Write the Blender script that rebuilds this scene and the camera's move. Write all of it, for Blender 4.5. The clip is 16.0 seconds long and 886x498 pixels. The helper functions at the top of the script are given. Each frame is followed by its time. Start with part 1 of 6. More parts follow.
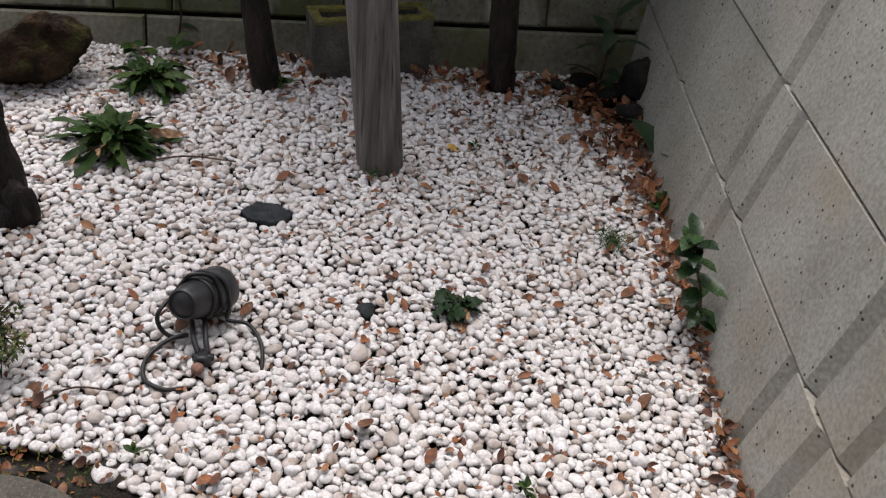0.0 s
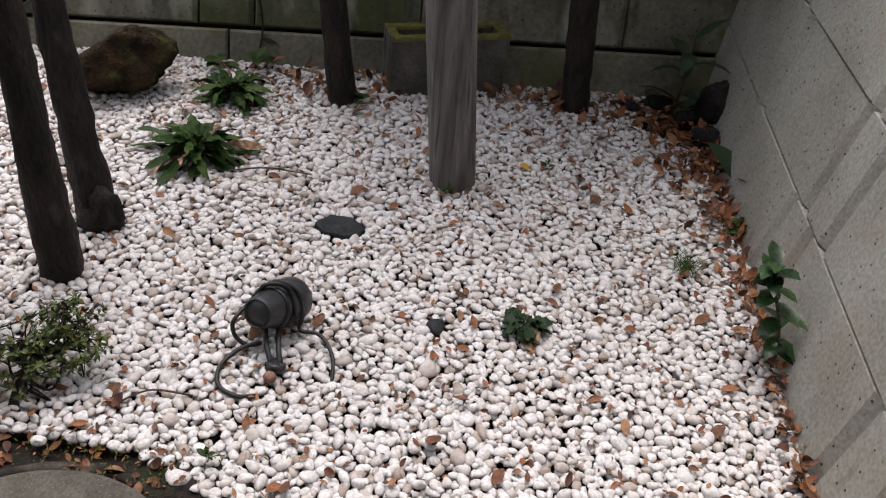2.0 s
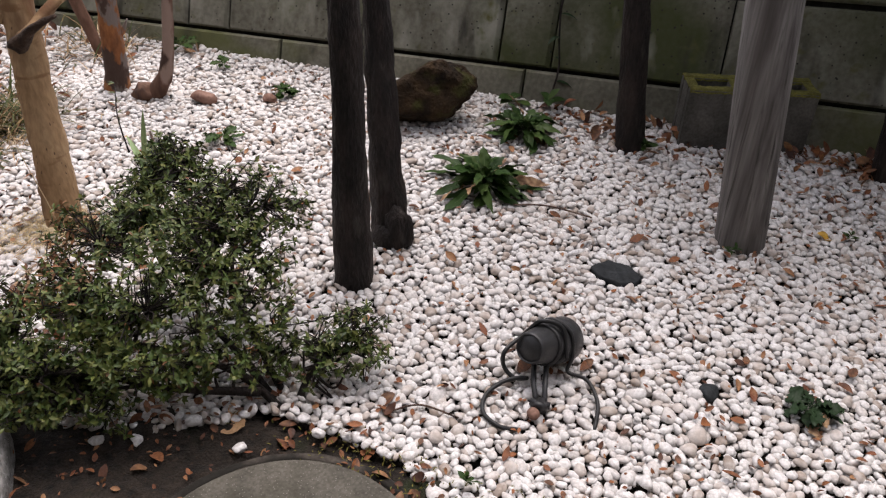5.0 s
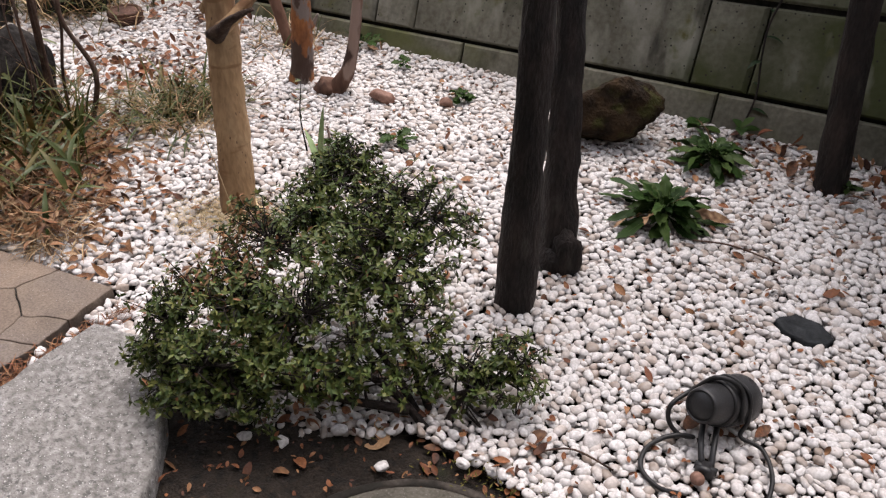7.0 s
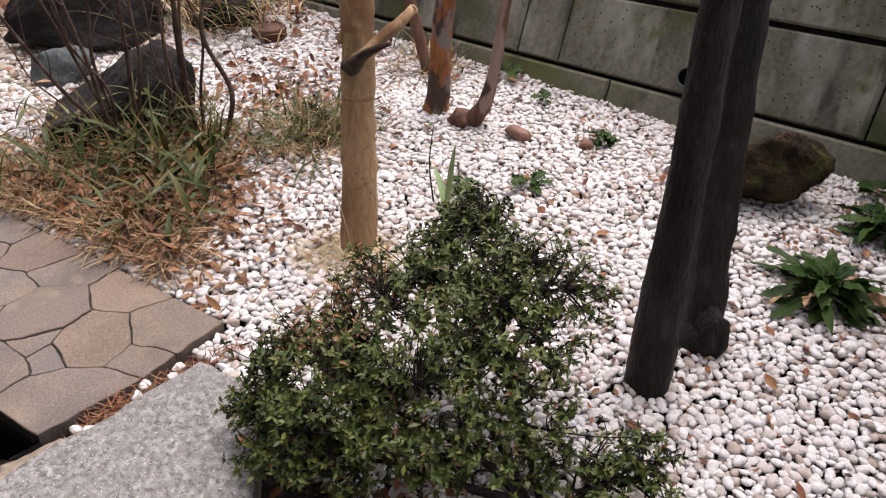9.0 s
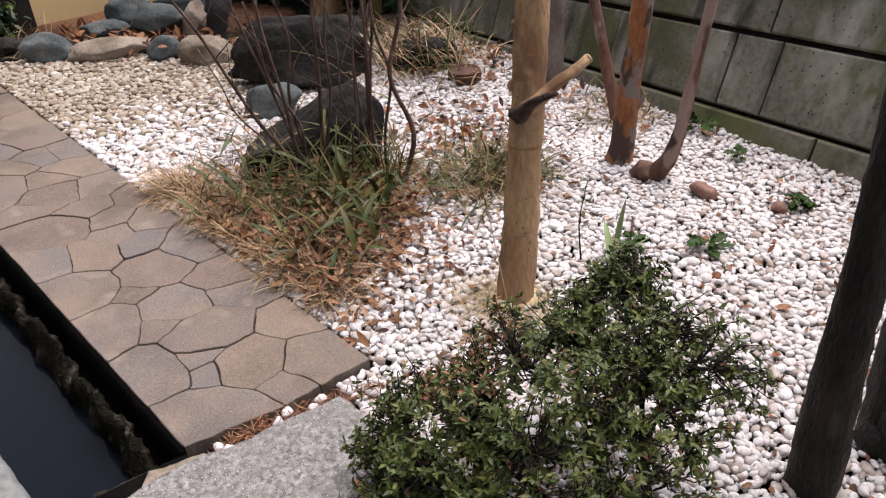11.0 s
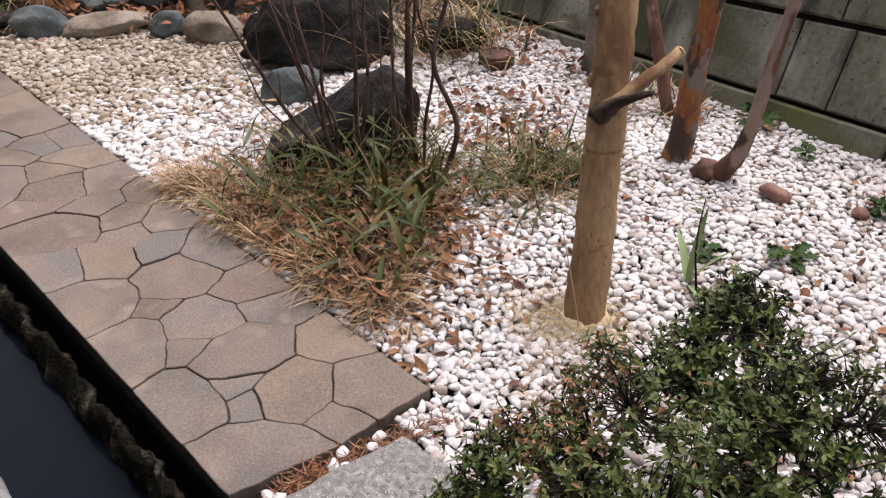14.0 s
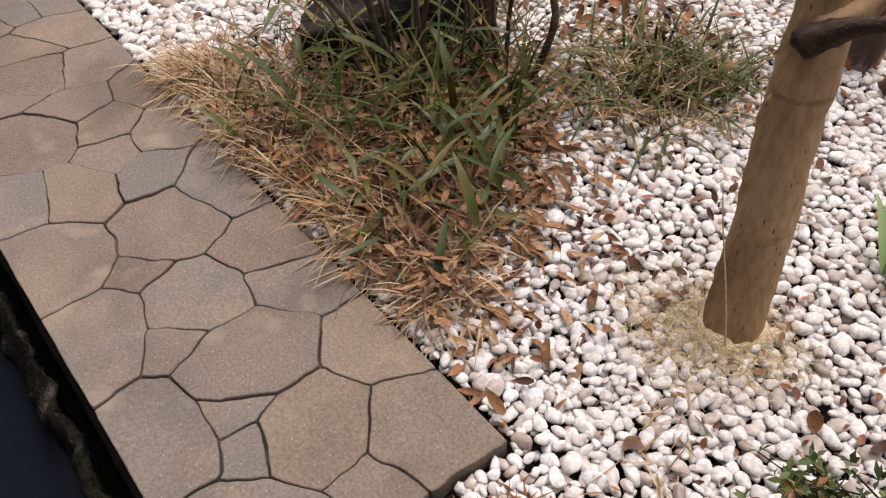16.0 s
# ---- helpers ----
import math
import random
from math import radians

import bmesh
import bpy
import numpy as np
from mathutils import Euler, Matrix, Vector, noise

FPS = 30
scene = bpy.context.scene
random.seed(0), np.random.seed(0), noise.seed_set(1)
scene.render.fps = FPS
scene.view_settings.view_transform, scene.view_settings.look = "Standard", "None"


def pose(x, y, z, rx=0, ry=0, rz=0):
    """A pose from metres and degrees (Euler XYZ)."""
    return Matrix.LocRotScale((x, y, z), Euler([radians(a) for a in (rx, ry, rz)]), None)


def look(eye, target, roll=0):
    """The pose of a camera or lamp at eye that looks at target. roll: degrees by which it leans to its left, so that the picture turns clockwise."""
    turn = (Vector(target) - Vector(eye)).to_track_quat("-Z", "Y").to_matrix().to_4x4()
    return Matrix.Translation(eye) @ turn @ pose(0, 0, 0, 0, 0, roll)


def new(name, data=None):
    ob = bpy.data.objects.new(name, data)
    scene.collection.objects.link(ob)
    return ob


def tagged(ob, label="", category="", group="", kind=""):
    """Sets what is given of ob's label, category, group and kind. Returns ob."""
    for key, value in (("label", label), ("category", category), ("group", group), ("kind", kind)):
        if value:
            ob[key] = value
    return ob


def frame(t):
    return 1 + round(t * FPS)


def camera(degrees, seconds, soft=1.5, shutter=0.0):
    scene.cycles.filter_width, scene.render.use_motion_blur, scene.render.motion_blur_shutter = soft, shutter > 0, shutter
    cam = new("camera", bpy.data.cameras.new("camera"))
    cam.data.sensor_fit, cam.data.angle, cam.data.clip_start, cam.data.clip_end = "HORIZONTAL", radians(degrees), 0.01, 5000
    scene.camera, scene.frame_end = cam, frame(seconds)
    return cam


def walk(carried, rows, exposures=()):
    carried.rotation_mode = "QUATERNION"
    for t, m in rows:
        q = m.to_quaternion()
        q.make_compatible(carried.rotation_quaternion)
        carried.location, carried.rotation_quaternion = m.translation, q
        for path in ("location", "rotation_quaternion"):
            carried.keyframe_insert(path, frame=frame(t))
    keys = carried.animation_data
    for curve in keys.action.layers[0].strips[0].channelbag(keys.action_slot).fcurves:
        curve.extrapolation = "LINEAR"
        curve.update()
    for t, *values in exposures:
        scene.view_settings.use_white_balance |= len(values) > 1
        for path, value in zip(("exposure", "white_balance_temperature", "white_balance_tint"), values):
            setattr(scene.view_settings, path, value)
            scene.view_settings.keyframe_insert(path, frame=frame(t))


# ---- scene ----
cam = camera(56.7, 16.0, soft=1.25)
PATH = [
    (0, (0.094, 1.131, 1.216), (0.373, 2.685, -0.011), 8.2),
    (0.5, (0.096, 1.131, 1.218), (0.365, 2.702, 0.009), 8.2),
    (1, (0.088, 1.126, 1.22), (0.333, 2.707, 0.019), 7.9),
    (1.5, (0.081, 1.129, 1.215), (0.286, 2.716, 0.015), 7.6),
    (2, (0.067, 1.134, 1.214), (0.2, 2.721, 0.004), 7.0),
    (2.5, (0.062, 1.131, 1.209), (0.109, 2.728, 0.007), 6.1),
    (3, (0.048, 1.13, 1.208), (-0.004, 2.723, -0.001), 5.3),
    (3.5, (0.035, 1.131, 1.209), (-0.132, 2.719, 0.004), 4.4),
    (4, (0.024, 1.132, 1.207), (-0.261, 2.712, 0.014), 3.3),
    (4.5, (0.008, 1.131, 1.199), (-0.362, 2.698, 0.012), 2.9),
    (5, (-0.008, 1.131, 1.198), (-0.469, 2.692, 0.036), 2.1),
    (5.2, (-0.01, 1.127, 1.201), (-0.51, 2.681, 0.046), 1.6),
    (7.3, (-0.123, 1.23, 1.17), (-0.925, 2.634, -0.007), 1.1),
    (7.5, (-0.163, 1.244, 1.158), (-0.953, 2.647, -0.028), 1.3),
    (8, (-0.215, 1.264, 1.167), (-1.081, 2.637, -0.002), 0.2),
    (8.5, (-0.201, 1.315, 1.176), (-1.16, 2.632, 0.017), -0.6),
    (9, (-0.19, 1.349, 1.175), (-1.236, 2.614, 0.031), 0.2),
    (9.5, (-0.172, 1.408, 1.175), (-1.336, 2.556, 0.023), -1.4),
    (11.8, (-0.139, 1.486, 1.159), (-1.633, 2.363, 0.159), -4.4),
    (12, (-0.134, 1.494, 1.157), (-1.642, 2.371, 0.179), -4.2),
    (12.5, (-0.129, 1.504, 1.159), (-1.655, 2.435, 0.263), -3.2),
    (13, (-0.155, 1.492, 1.15), (-1.693, 2.395, 0.244), -2.8),
    (13.5, (-0.271, 1.478, 1.138), (-1.754, 2.409, 0.171), -1.7),
    (14, (-0.434, 1.455, 1.137), (-1.803, 2.407, 0.033), -2.8),
    (14.5, (-0.543, 1.507, 1.11), (-1.872, 2.406, -0.084), -3.5),
    (15, (-0.679, 1.626, 1.067), (-2.055, 2.41, -0.155), -2.7),
    (15.5, (-0.784, 1.7, 1.038), (-2.126, 2.403, -0.267), -3.1),
    (16, (-0.945, 1.76, 0.998), (-2.185, 2.436, -0.418), -4.3),
]
walk(cam, [(t, look(eye, target, roll)) for t, eye, target, roll in PATH],
     exposures=[(0.0, 1.38, 6650, 14), (5.0, 1.47, 6850, 17), (7.5, 1.54, 6850, 18), (9.0, 1.62, 6850, 20), (12.0, 1.58, 6700, 20), (14.5, 1.5, 6750, 19), (16.0, 1.36, 7100, 18)])

# ---- world and light: an overcast day ----
world = bpy.data.worlds.new("overcast_sky")
scene.world = world
world.use_nodes = True
wn, wl = world.node_tree.nodes, world.node_tree.links
sky = wn.new("ShaderNodeTexSky")
sky.sky_type, sky.sun_disc = "NISHITA", False
sky.sun_elevation, sky.sun_rotation = radians(66), radians(350)
# cloud greys the sky
cloud = wn.new("ShaderNodeHueSaturation")
cloud.inputs["Saturation"].default_value = 0.3
wl.new(sky.outputs[0], cloud.inputs["Color"])
wl.new(cloud.outputs[0], wn["Background"].inputs[0])
wn["Background"].inputs[1].default_value = 0.15
sun = new("sun", bpy.data.lights.new("sun", "SUN"))
sun.data.energy, sun.data.angle, sun.data.color = 1.3, radians(40), (1.0, 0.97, 0.93)
sun.matrix_world = look((-0.55, 4.6, 8.1), (0, 1.5, 0))


# ---- materials ----
def material(name, cols, scale=20, rough=0.8, bump=0.3, fine=6.0, vary=None, spots=None, grow=None, spec=0.4, metal=0.0, bdist=0.004, stretch=None):
    """cols: dark to light over coarse and fine noise. vary: "island" or "object" brightness spread. spots: (colour, scale, amount). grow: (colour, scale, low, high, stretch) moss or stain patches, one or a list."""
    m = bpy.data.materials.new(name)
    m.use_nodes = True
    n, l = m.node_tree.nodes, m.node_tree.links
    b = n["Principled BSDF"]
    b.inputs["Metallic"].default_value = metal
    b.inputs["Specular IOR Level"].default_value = spec
    geo, oi, tc = n.new("ShaderNodeNewGeometry"), n.new("ShaderNodeObjectInfo"), n.new("ShaderNodeTexCoord")
    vec = geo.outputs["Position"]
    if stretch:
        mp = n.new("ShaderNodeMapping")
        mp.inputs["Scale"].default_value = stretch
        l.new(vec, mp.inputs["Vector"])
        vec = mp.outputs[0]

    def noise_at(sc, detail=4.0, along=None):
        t = n.new("ShaderNodeTexNoise")
        t.inputs["Scale"].default_value, t.inputs["Detail"].default_value = sc, detail
        l.new(vec, t.inputs["Vector"])
        if along:
            run = n.new("ShaderNodeMapping")
            run.inputs["Scale"].default_value = along
            l.new(geo.outputs["Position"], run.inputs["Vector"])
            l.new(run.outputs[0], t.inputs["Vector"])
        return t.outputs["Fac"]

    def mixed(fac, a, c, mode="MIX"):
        x = n.new("ShaderNodeMix")
        x.data_type, x.blend_type = "RGBA", mode
        for sock, val in ((x.inputs[0], fac), (x.inputs[6], a), (x.inputs[7], c)):
            if isinstance(val, bpy.types.NodeSocket):
                l.new(val, sock)
            else:
                sock.default_value = val
        return x.outputs[2]

    def remap(v, a, c, d=0.0, e=1.0):
        r = n.new("ShaderNodeMapRange")
        for i, k in enumerate((a, c, d, e)):
            r.inputs[i + 1].default_value = k
        l.new(v, r.inputs[0])
        return r.outputs[0]

    coarse, grain = noise_at(scale), noise_at(scale * fine, 5)
    ramp = n.new("ShaderNodeValToRGB")
    e = ramp.color_ramp.elements
    while len(e) < len(cols):
        e.new(0.5)
    for i, c in enumerate(cols):
        e[i].position, e[i].color = i / max(1, len(cols) - 1), (*c, 1)
    if vary:
        rnd = geo.outputs["Random Per Island"] if vary == "island" else oi.outputs["Random"]
        a = n.new("ShaderNodeMath")
        a.operation = "MULTIPLY_ADD"
        l.new(remap(coarse, 0.3, 0.7, -0.12, 0.12), a.inputs[2])
        a.inputs[1].default_value = 1.0
        l.new(rnd, a.inputs[0])
        l.new(a.outputs[0], ramp.inputs[0])
    else:
        l.new(remap(coarse, 0.28, 0.72), ramp.inputs[0])
    col = ramp.outputs[0]
    col = mixed(remap(grain, 0.35, 0.65, 0.0, 0.45), col, (0.35, 0.33, 0.3, 1), "MULTIPLY") if bump else col
    for g in [grow] if isinstance(grow, tuple) else grow or []:
        col = mixed(remap(noise_at(g[1], 6, g[4] if len(g) > 4 else None), g[2], g[3]), col, (*g[0], 1))
    if spots:
        v = n.new("ShaderNodeTexVoronoi")
        v.inputs["Scale"].default_value = spots[1]
        l.new(vec, v.inputs["Vector"])
        col = mixed(remap(v.outputs["Distance"], spots[2], spots[2] * 0.7), col, (*spots[0], 1))
    l.new(col, b.inputs["Base Color"])
    l.new(remap(grain, 0.3, 0.7, max(0.05, rough - 0.12), min(1, rough + 0.1)), b.inputs["Roughness"])
    if bump:
        add = n.new("ShaderNodeMath")
        add.operation = "MULTIPLY_ADD"
        l.new(grain, add.inputs[0])
        add.inputs[1].default_value = 0.5
        l.new(coarse, add.inputs[2])
        bp = n.new("ShaderNodeBump")
        bp.inputs["Strength"].default_value, bp.inputs["Distance"].default_value = bump, bdist
        l.new(add.outputs[0], bp.inputs["Height"])
        l.new(bp.outputs[0], b.inputs["Normal"])
    return m


M = dict(
    soil=material("dark_soil", [(0.006, 0.0045, 0.00337), (0.0195, 0.0135, 0.009), (0.03, 0.0218, 0.015)], 45, 0.95, 1.0, 5, grow=[((0.015, 0.0195, 0.00525), 5, 0.56, 0.66), ((0.0413, 0.0263, 0.0165), 70, 0.62, 0.7)], bdist=0.012),
    pebble=material("white_pebble", [(0.369, 0.304, 0.258), (0.553, 0.497, 0.461), (0.682, 0.65, 0.636), (0.719, 0.701, 0.691), (0.636, 0.594, 0.571), (0.747, 0.732, 0.724), (0.691, 0.668, 0.655), (0.747, 0.732, 0.732)], 45, 0.6, 0.15, 4, vary="island", bdist=0.001, spec=0.25),
    tan_pebble=material("tan_pebble", [(0.2, 0.15, 0.1), (0.36, 0.29, 0.21), (0.45, 0.38, 0.29), (0.4, 0.34, 0.27), (0.62, 0.57, 0.5)], 45, 0.65, 0.2, 4, vary="island", bdist=0.001),
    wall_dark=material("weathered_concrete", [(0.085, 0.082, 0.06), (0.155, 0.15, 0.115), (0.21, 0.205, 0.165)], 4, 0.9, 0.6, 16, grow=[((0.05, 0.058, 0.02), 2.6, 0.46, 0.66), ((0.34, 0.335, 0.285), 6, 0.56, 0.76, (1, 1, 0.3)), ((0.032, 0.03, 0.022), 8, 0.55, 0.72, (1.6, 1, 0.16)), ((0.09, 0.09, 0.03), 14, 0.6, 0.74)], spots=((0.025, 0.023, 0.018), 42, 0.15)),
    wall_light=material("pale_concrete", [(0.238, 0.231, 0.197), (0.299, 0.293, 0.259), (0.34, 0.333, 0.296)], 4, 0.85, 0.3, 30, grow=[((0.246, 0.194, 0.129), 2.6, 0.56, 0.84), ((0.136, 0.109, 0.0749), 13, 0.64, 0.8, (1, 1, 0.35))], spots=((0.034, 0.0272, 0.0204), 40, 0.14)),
    joint=material("dark_joint", [(0.015, 0.014, 0.012), (0.05, 0.045, 0.04)], 20, 0.95, 0.5),
    footing=material("mossy_footing", [(0.108, 0.104, 0.0756), (0.204, 0.194, 0.15)], 6, 0.9, 0.5, 12, grow=[((0.09, 0.096, 0.036), 4, 0.46, 0.66), ((0.036, 0.0336, 0.024), 8, 0.58, 0.72, (1, 1, 0.4))]),
    post=material("grey_weathered_wood", [(0.06, 0.052, 0.049), (0.15, 0.138, 0.13), (0.23, 0.215, 0.205)], 30, 0.85, 1.0, 5, stretch=(1, 1, 0.05), grow=[((0.05, 0.042, 0.037), 9, 0.56, 0.72, (1, 1, 0.14)), ((0.035, 0.029, 0.025), 60, 0.6, 0.7, (1, 1, 0.03))]),
    bark_dark=material("dark_bark", [(0.0045, 0.00337, 0.003), (0.015, 0.0101, 0.00825), (0.0345, 0.024, 0.0195)], 26, 0.75, 1.0, 6, bdist=0.012, stretch=(1, 1, 0.3), spec=0.3, grow=((0.0375, 0.033, 0.027), 30, 0.62, 0.74)),
    bark_pale=material("pale_bark", [(0.223, 0.126, 0.0578), (0.363, 0.227, 0.116), (0.468, 0.318, 0.181)], 12, 0.85, 0.8, 9, grow=[((0.14, 0.0676, 0.0294), 9, 0.55, 0.68, (1, 1, 0.3)), ((0.199, 0.107, 0.0483), 16, 0.6, 0.68, (0.5, 0.5, 2.2))], stretch=(1, 1, 0.3), spots=((0.106, 0.0564, 0.0315), 70, 0.12)),
    bark_orange=material("peeling_orange_bark", [(0.13, 0.055, 0.027), (0.3, 0.115, 0.04), (0.4, 0.165, 0.055)], 18, 0.85, 0.9, 6, grow=[((0.19, 0.155, 0.14), 12, 0.52, 0.55, (1, 1, 0.5)), ((0.065, 0.038, 0.028), 17, 0.55, 0.59, (1, 1, 0.45))], stretch=(1, 1, 0.45)),
    bark_red=material("reddish_bark", [(0.07, 0.034, 0.022), (0.14, 0.07, 0.045), (0.19, 0.105, 0.07)], 14, 0.85, 0.9, 6, grow=[((0.27, 0.19, 0.155), 7, 0.53, 0.57, (1, 1, 0.35)), ((0.05, 0.025, 0.018), 12, 0.58, 0.63, (1, 1, 0.4))], stretch=(1, 1, 0.3)),
    bark_stub=material("dark_dead_bark", [(0.014, 0.008, 0.005), (0.045, 0.025, 0.016), (0.1, 0.06, 0.04)], 30, 0.9, 1.0, 4, bdist=0.008),
    bark_grey=material("grey_bark", [(0.1, 0.08, 0.07), (0.2, 0.165, 0.14), (0.27, 0.23, 0.2)], 14, 0.85, 0.7, 8, stretch=(1, 1, 0.4)),
    cut=material("fresh_cut_wood", [(0.5, 0.36, 0.2), (0.62, 0.48, 0.3)], 30, 0.8, 0.3),
    sawdust=material("sawdust", [(0.6, 0.44, 0.24), (0.76, 0.6, 0.36), (0.84, 0.72, 0.5)], 110, 0.95, 1.0, 3, bdist=0.006),
    rock_moss=material("mossy_rock", [(0.008, 0.0055, 0.0038), (0.032, 0.02, 0.011), (0.065, 0.04, 0.02)], 20, 0.95, 1.0, 5, grow=((0.045, 0.044, 0.013), 12, 0.54, 0.66), bdist=0.025, spec=0.15),
    rock_dark=material("dark_rock", [(0.006, 0.0053, 0.005), (0.016, 0.0138, 0.0125), (0.036, 0.031, 0.027)], 7, 0.92, 1.0, 9, bdist=0.014, spec=0.2),
    rock_blue=material("blue_grey_stone", [(0.045, 0.055, 0.056), (0.09, 0.105, 0.105), (0.16, 0.17, 0.162)], 10, 0.85, 0.7, 9, vary=None, bdist=0.008, spec=0.25),
    rock_tan=material("tan_stone", [(0.13, 0.1, 0.072), (0.24, 0.195, 0.145), (0.34, 0.29, 0.23)], 9, 0.85, 0.7, 9, bdist=0.008),
    rock_red=material("red_brown_stone", [(0.17, 0.085, 0.06), (0.27, 0.15, 0.11)], 25, 0.75, 0.4, bdist=0.003),
    block=material("old_concrete_block", [(0.05, 0.047, 0.04), (0.09, 0.085, 0.075), (0.125, 0.12, 0.105)], 14, 0.92, 0.7, 9),
    moss=material("yellow_moss", [(0.07, 0.065, 0.012), (0.17, 0.155, 0.03)], 45, 0.95, 0.9, 5),
    black=material("black_plastic", [(0.02, 0.02, 0.021), (0.032, 0.032, 0.034)], 30, 0.42, 0.08, 12),
    cable=material("black_rubber", [(0.008, 0.008, 0.008), (0.014, 0.014, 0.015)], 30, 0.5, 0.0),
    glass_dark=material("dark_lens", [(0.02, 0.02, 0.022), (0.03, 0.03, 0.033)], 30, 0.1, 0.0),
    slate=material("black_slate", [(0.013, 0.015, 0.017), (0.03, 0.034, 0.037)], 30, 0.7, 0.6, 6, spec=0.2),
    flag=material("flagstone", [(0.158, 0.12, 0.0936), (0.218, 0.167, 0.127), (0.172, 0.14, 0.118), (0.241, 0.182, 0.137), (0.159, 0.141, 0.129), (0.204, 0.16, 0.128), (0.177, 0.131, 0.106)], 5, 0.85, 0.5, 45, vary="object", grow=[((0.088, 0.069, 0.054), 4.5, 0.5, 0.72), ((0.279, 0.223, 0.175), 9, 0.6, 0.8)], spots=((0.3, 0.27, 0.24), 95, 0.12)),
    bed=material("path_mortar", [(0.035, 0.0294, 0.0238), (0.084, 0.07, 0.0581)], 25, 0.95, 0.6, grow=((0.0126, 0.0105, 0.0077), 8, 0.45, 0.55)),
    granite=material("rough_granite", [(0.14, 0.134, 0.125), (0.28, 0.27, 0.257), (0.43, 0.42, 0.405)], 75, 0.9, 1.0, 4, grow=[((0.12, 0.116, 0.11), 105, 0.57, 0.64), ((0.2, 0.19, 0.175), 6, 0.52, 0.75)], spots=((0.52, 0.51, 0.5), 120, 0.17), bdist=0.006),
    slab=material("exposed_concrete", [(0.05, 0.045, 0.036), (0.095, 0.087, 0.07), (0.12, 0.11, 0.09)], 14, 0.9, 0.8, 12, spots=((0.16, 0.15, 0.13), 160, 0.2), grow=((0.04, 0.036, 0.024), 6, 0.52, 0.7)),
    # near-black base: the shade of deep gaps is put into this colour
    shaded_black=material("wet_shaded_concrete", [(0.002, 0.002, 0.002), (0.006, 0.0055, 0.005)], 18, 0.95, 0.8, spec=0.05),
    rim=material("mossy_rim", [(0.0064, 0.0056, 0.0048), (0.032, 0.0256, 0.0176), (0.192, 0.168, 0.136)], 30, 0.9, 1.0, 4, grow=((0.008, 0.0072, 0.0032), 14, 0.4, 0.52), bdist=0.016, spec=0.15),
    kerb=material("grey_kerb", [(0.13, 0.14, 0.13), (0.22, 0.23, 0.22)], 10, 0.9, 0.5),
    leaf_dry=material("dry_leaf", [(0.05, 0.02, 0.012), (0.14, 0.05, 0.022), (0.3, 0.11, 0.04), (0.09, 0.04, 0.022), (0.34, 0.17, 0.075), (0.2, 0.065, 0.028)], 60, 0.7, 0.3, 4, vary="island", bdist=0.001),
    leaf_brown=material("rust_brown_leaf", [(0.06, 0.028, 0.014), (0.2, 0.085, 0.034), (0.33, 0.16, 0.07), (0.13, 0.058, 0.026), (0.42, 0.27, 0.15), (0.27, 0.11, 0.042), (0.09, 0.04, 0.02)], 60, 0.75, 0.3, 4, vary="island", bdist=0.001),
    leaf_tan=material("tan_leaf", [(0.42, 0.24, 0.12), (0.5, 0.31, 0.17)], 40, 0.7, 0.2, 4, bdist=0.001),
    leaf_yellow=material("yellow_leaf", [(0.5, 0.25, 0.03), (0.62, 0.38, 0.05)], 40, 0.6, 0.2, bdist=0.001),
    azalea=material("azalea_leaf", [(0.0198, 0.0346, 0.00912), (0.051, 0.0766, 0.016), (0.0991, 0.117, 0.0274), (0.0312, 0.0569, 0.0148), (0.149, 0.154, 0.041), (0.0255, 0.047, 0.0125), (0.0595, 0.0915, 0.0194), (0.0779, 0.0766, 0.0228), (0.0736, 0.101, 0.0228), (0.0396, 0.0667, 0.016)], 30, 0.5, 0.0, vary="island", spec=0.25),
    weed=material("weed_leaf", [(0.0144, 0.0336, 0.008), (0.0272, 0.056, 0.0128), (0.0496, 0.08, 0.0208), (0.0192, 0.0448, 0.0104), (0.0352, 0.068, 0.016)], 30, 0.5, 0.0, vary="object", spec=0.1),
    midrib=material("pale_midrib", [(0.06, 0.096, 0.03), (0.102, 0.144, 0.054)], 30, 0.5, 0.0),
    weed_dark=material("dark_weed_leaf", [(0.01, 0.022, 0.01), (0.022, 0.042, 0.018)], 30, 0.5, 0.0, vary="island", spec=0.12),
    glossy=material("glossy_leaf", [(0.008, 0.022, 0.007), (0.016, 0.042, 0.011), (0.026, 0.06, 0.016)], 20, 0.32, 0.0, vary="object", spec=0.35),
    shoot=material("pale_green_leaf", [(0.16, 0.25, 0.09), (0.25, 0.34, 0.16)], 20, 0.5, 0.0, vary="island"),
    grass=material("green_blade", [(0.0182, 0.0287, 0.0053), (0.0365, 0.0525, 0.00926), (0.0608, 0.0676, 0.0146), (0.0243, 0.0398, 0.00663), (0.101, 0.0796, 0.0225), (0.0355, 0.0509, 0.00858), (0.173, 0.107, 0.0398), (0.0283, 0.0438, 0.00796)], 20, 0.55, 0.0, vary="island", spec=0.2),
    bamboo=material("bamboo_leaf", [(0.0216, 0.034, 0.007), (0.0405, 0.058, 0.0105), (0.0675, 0.085, 0.0154), (0.115, 0.09, 0.021), (0.0324, 0.05, 0.0091)], 20, 0.45, 0.0, vary="island", spec=0.3),
    straw=material("dead_grass", [(0.139, 0.0713, 0.0324), (0.268, 0.158, 0.0756), (0.416, 0.292, 0.162), (0.198, 0.104, 0.0486), (0.506, 0.385, 0.234), (0.337, 0.218, 0.117)], 20, 0.8, 0.0, vary="island"),
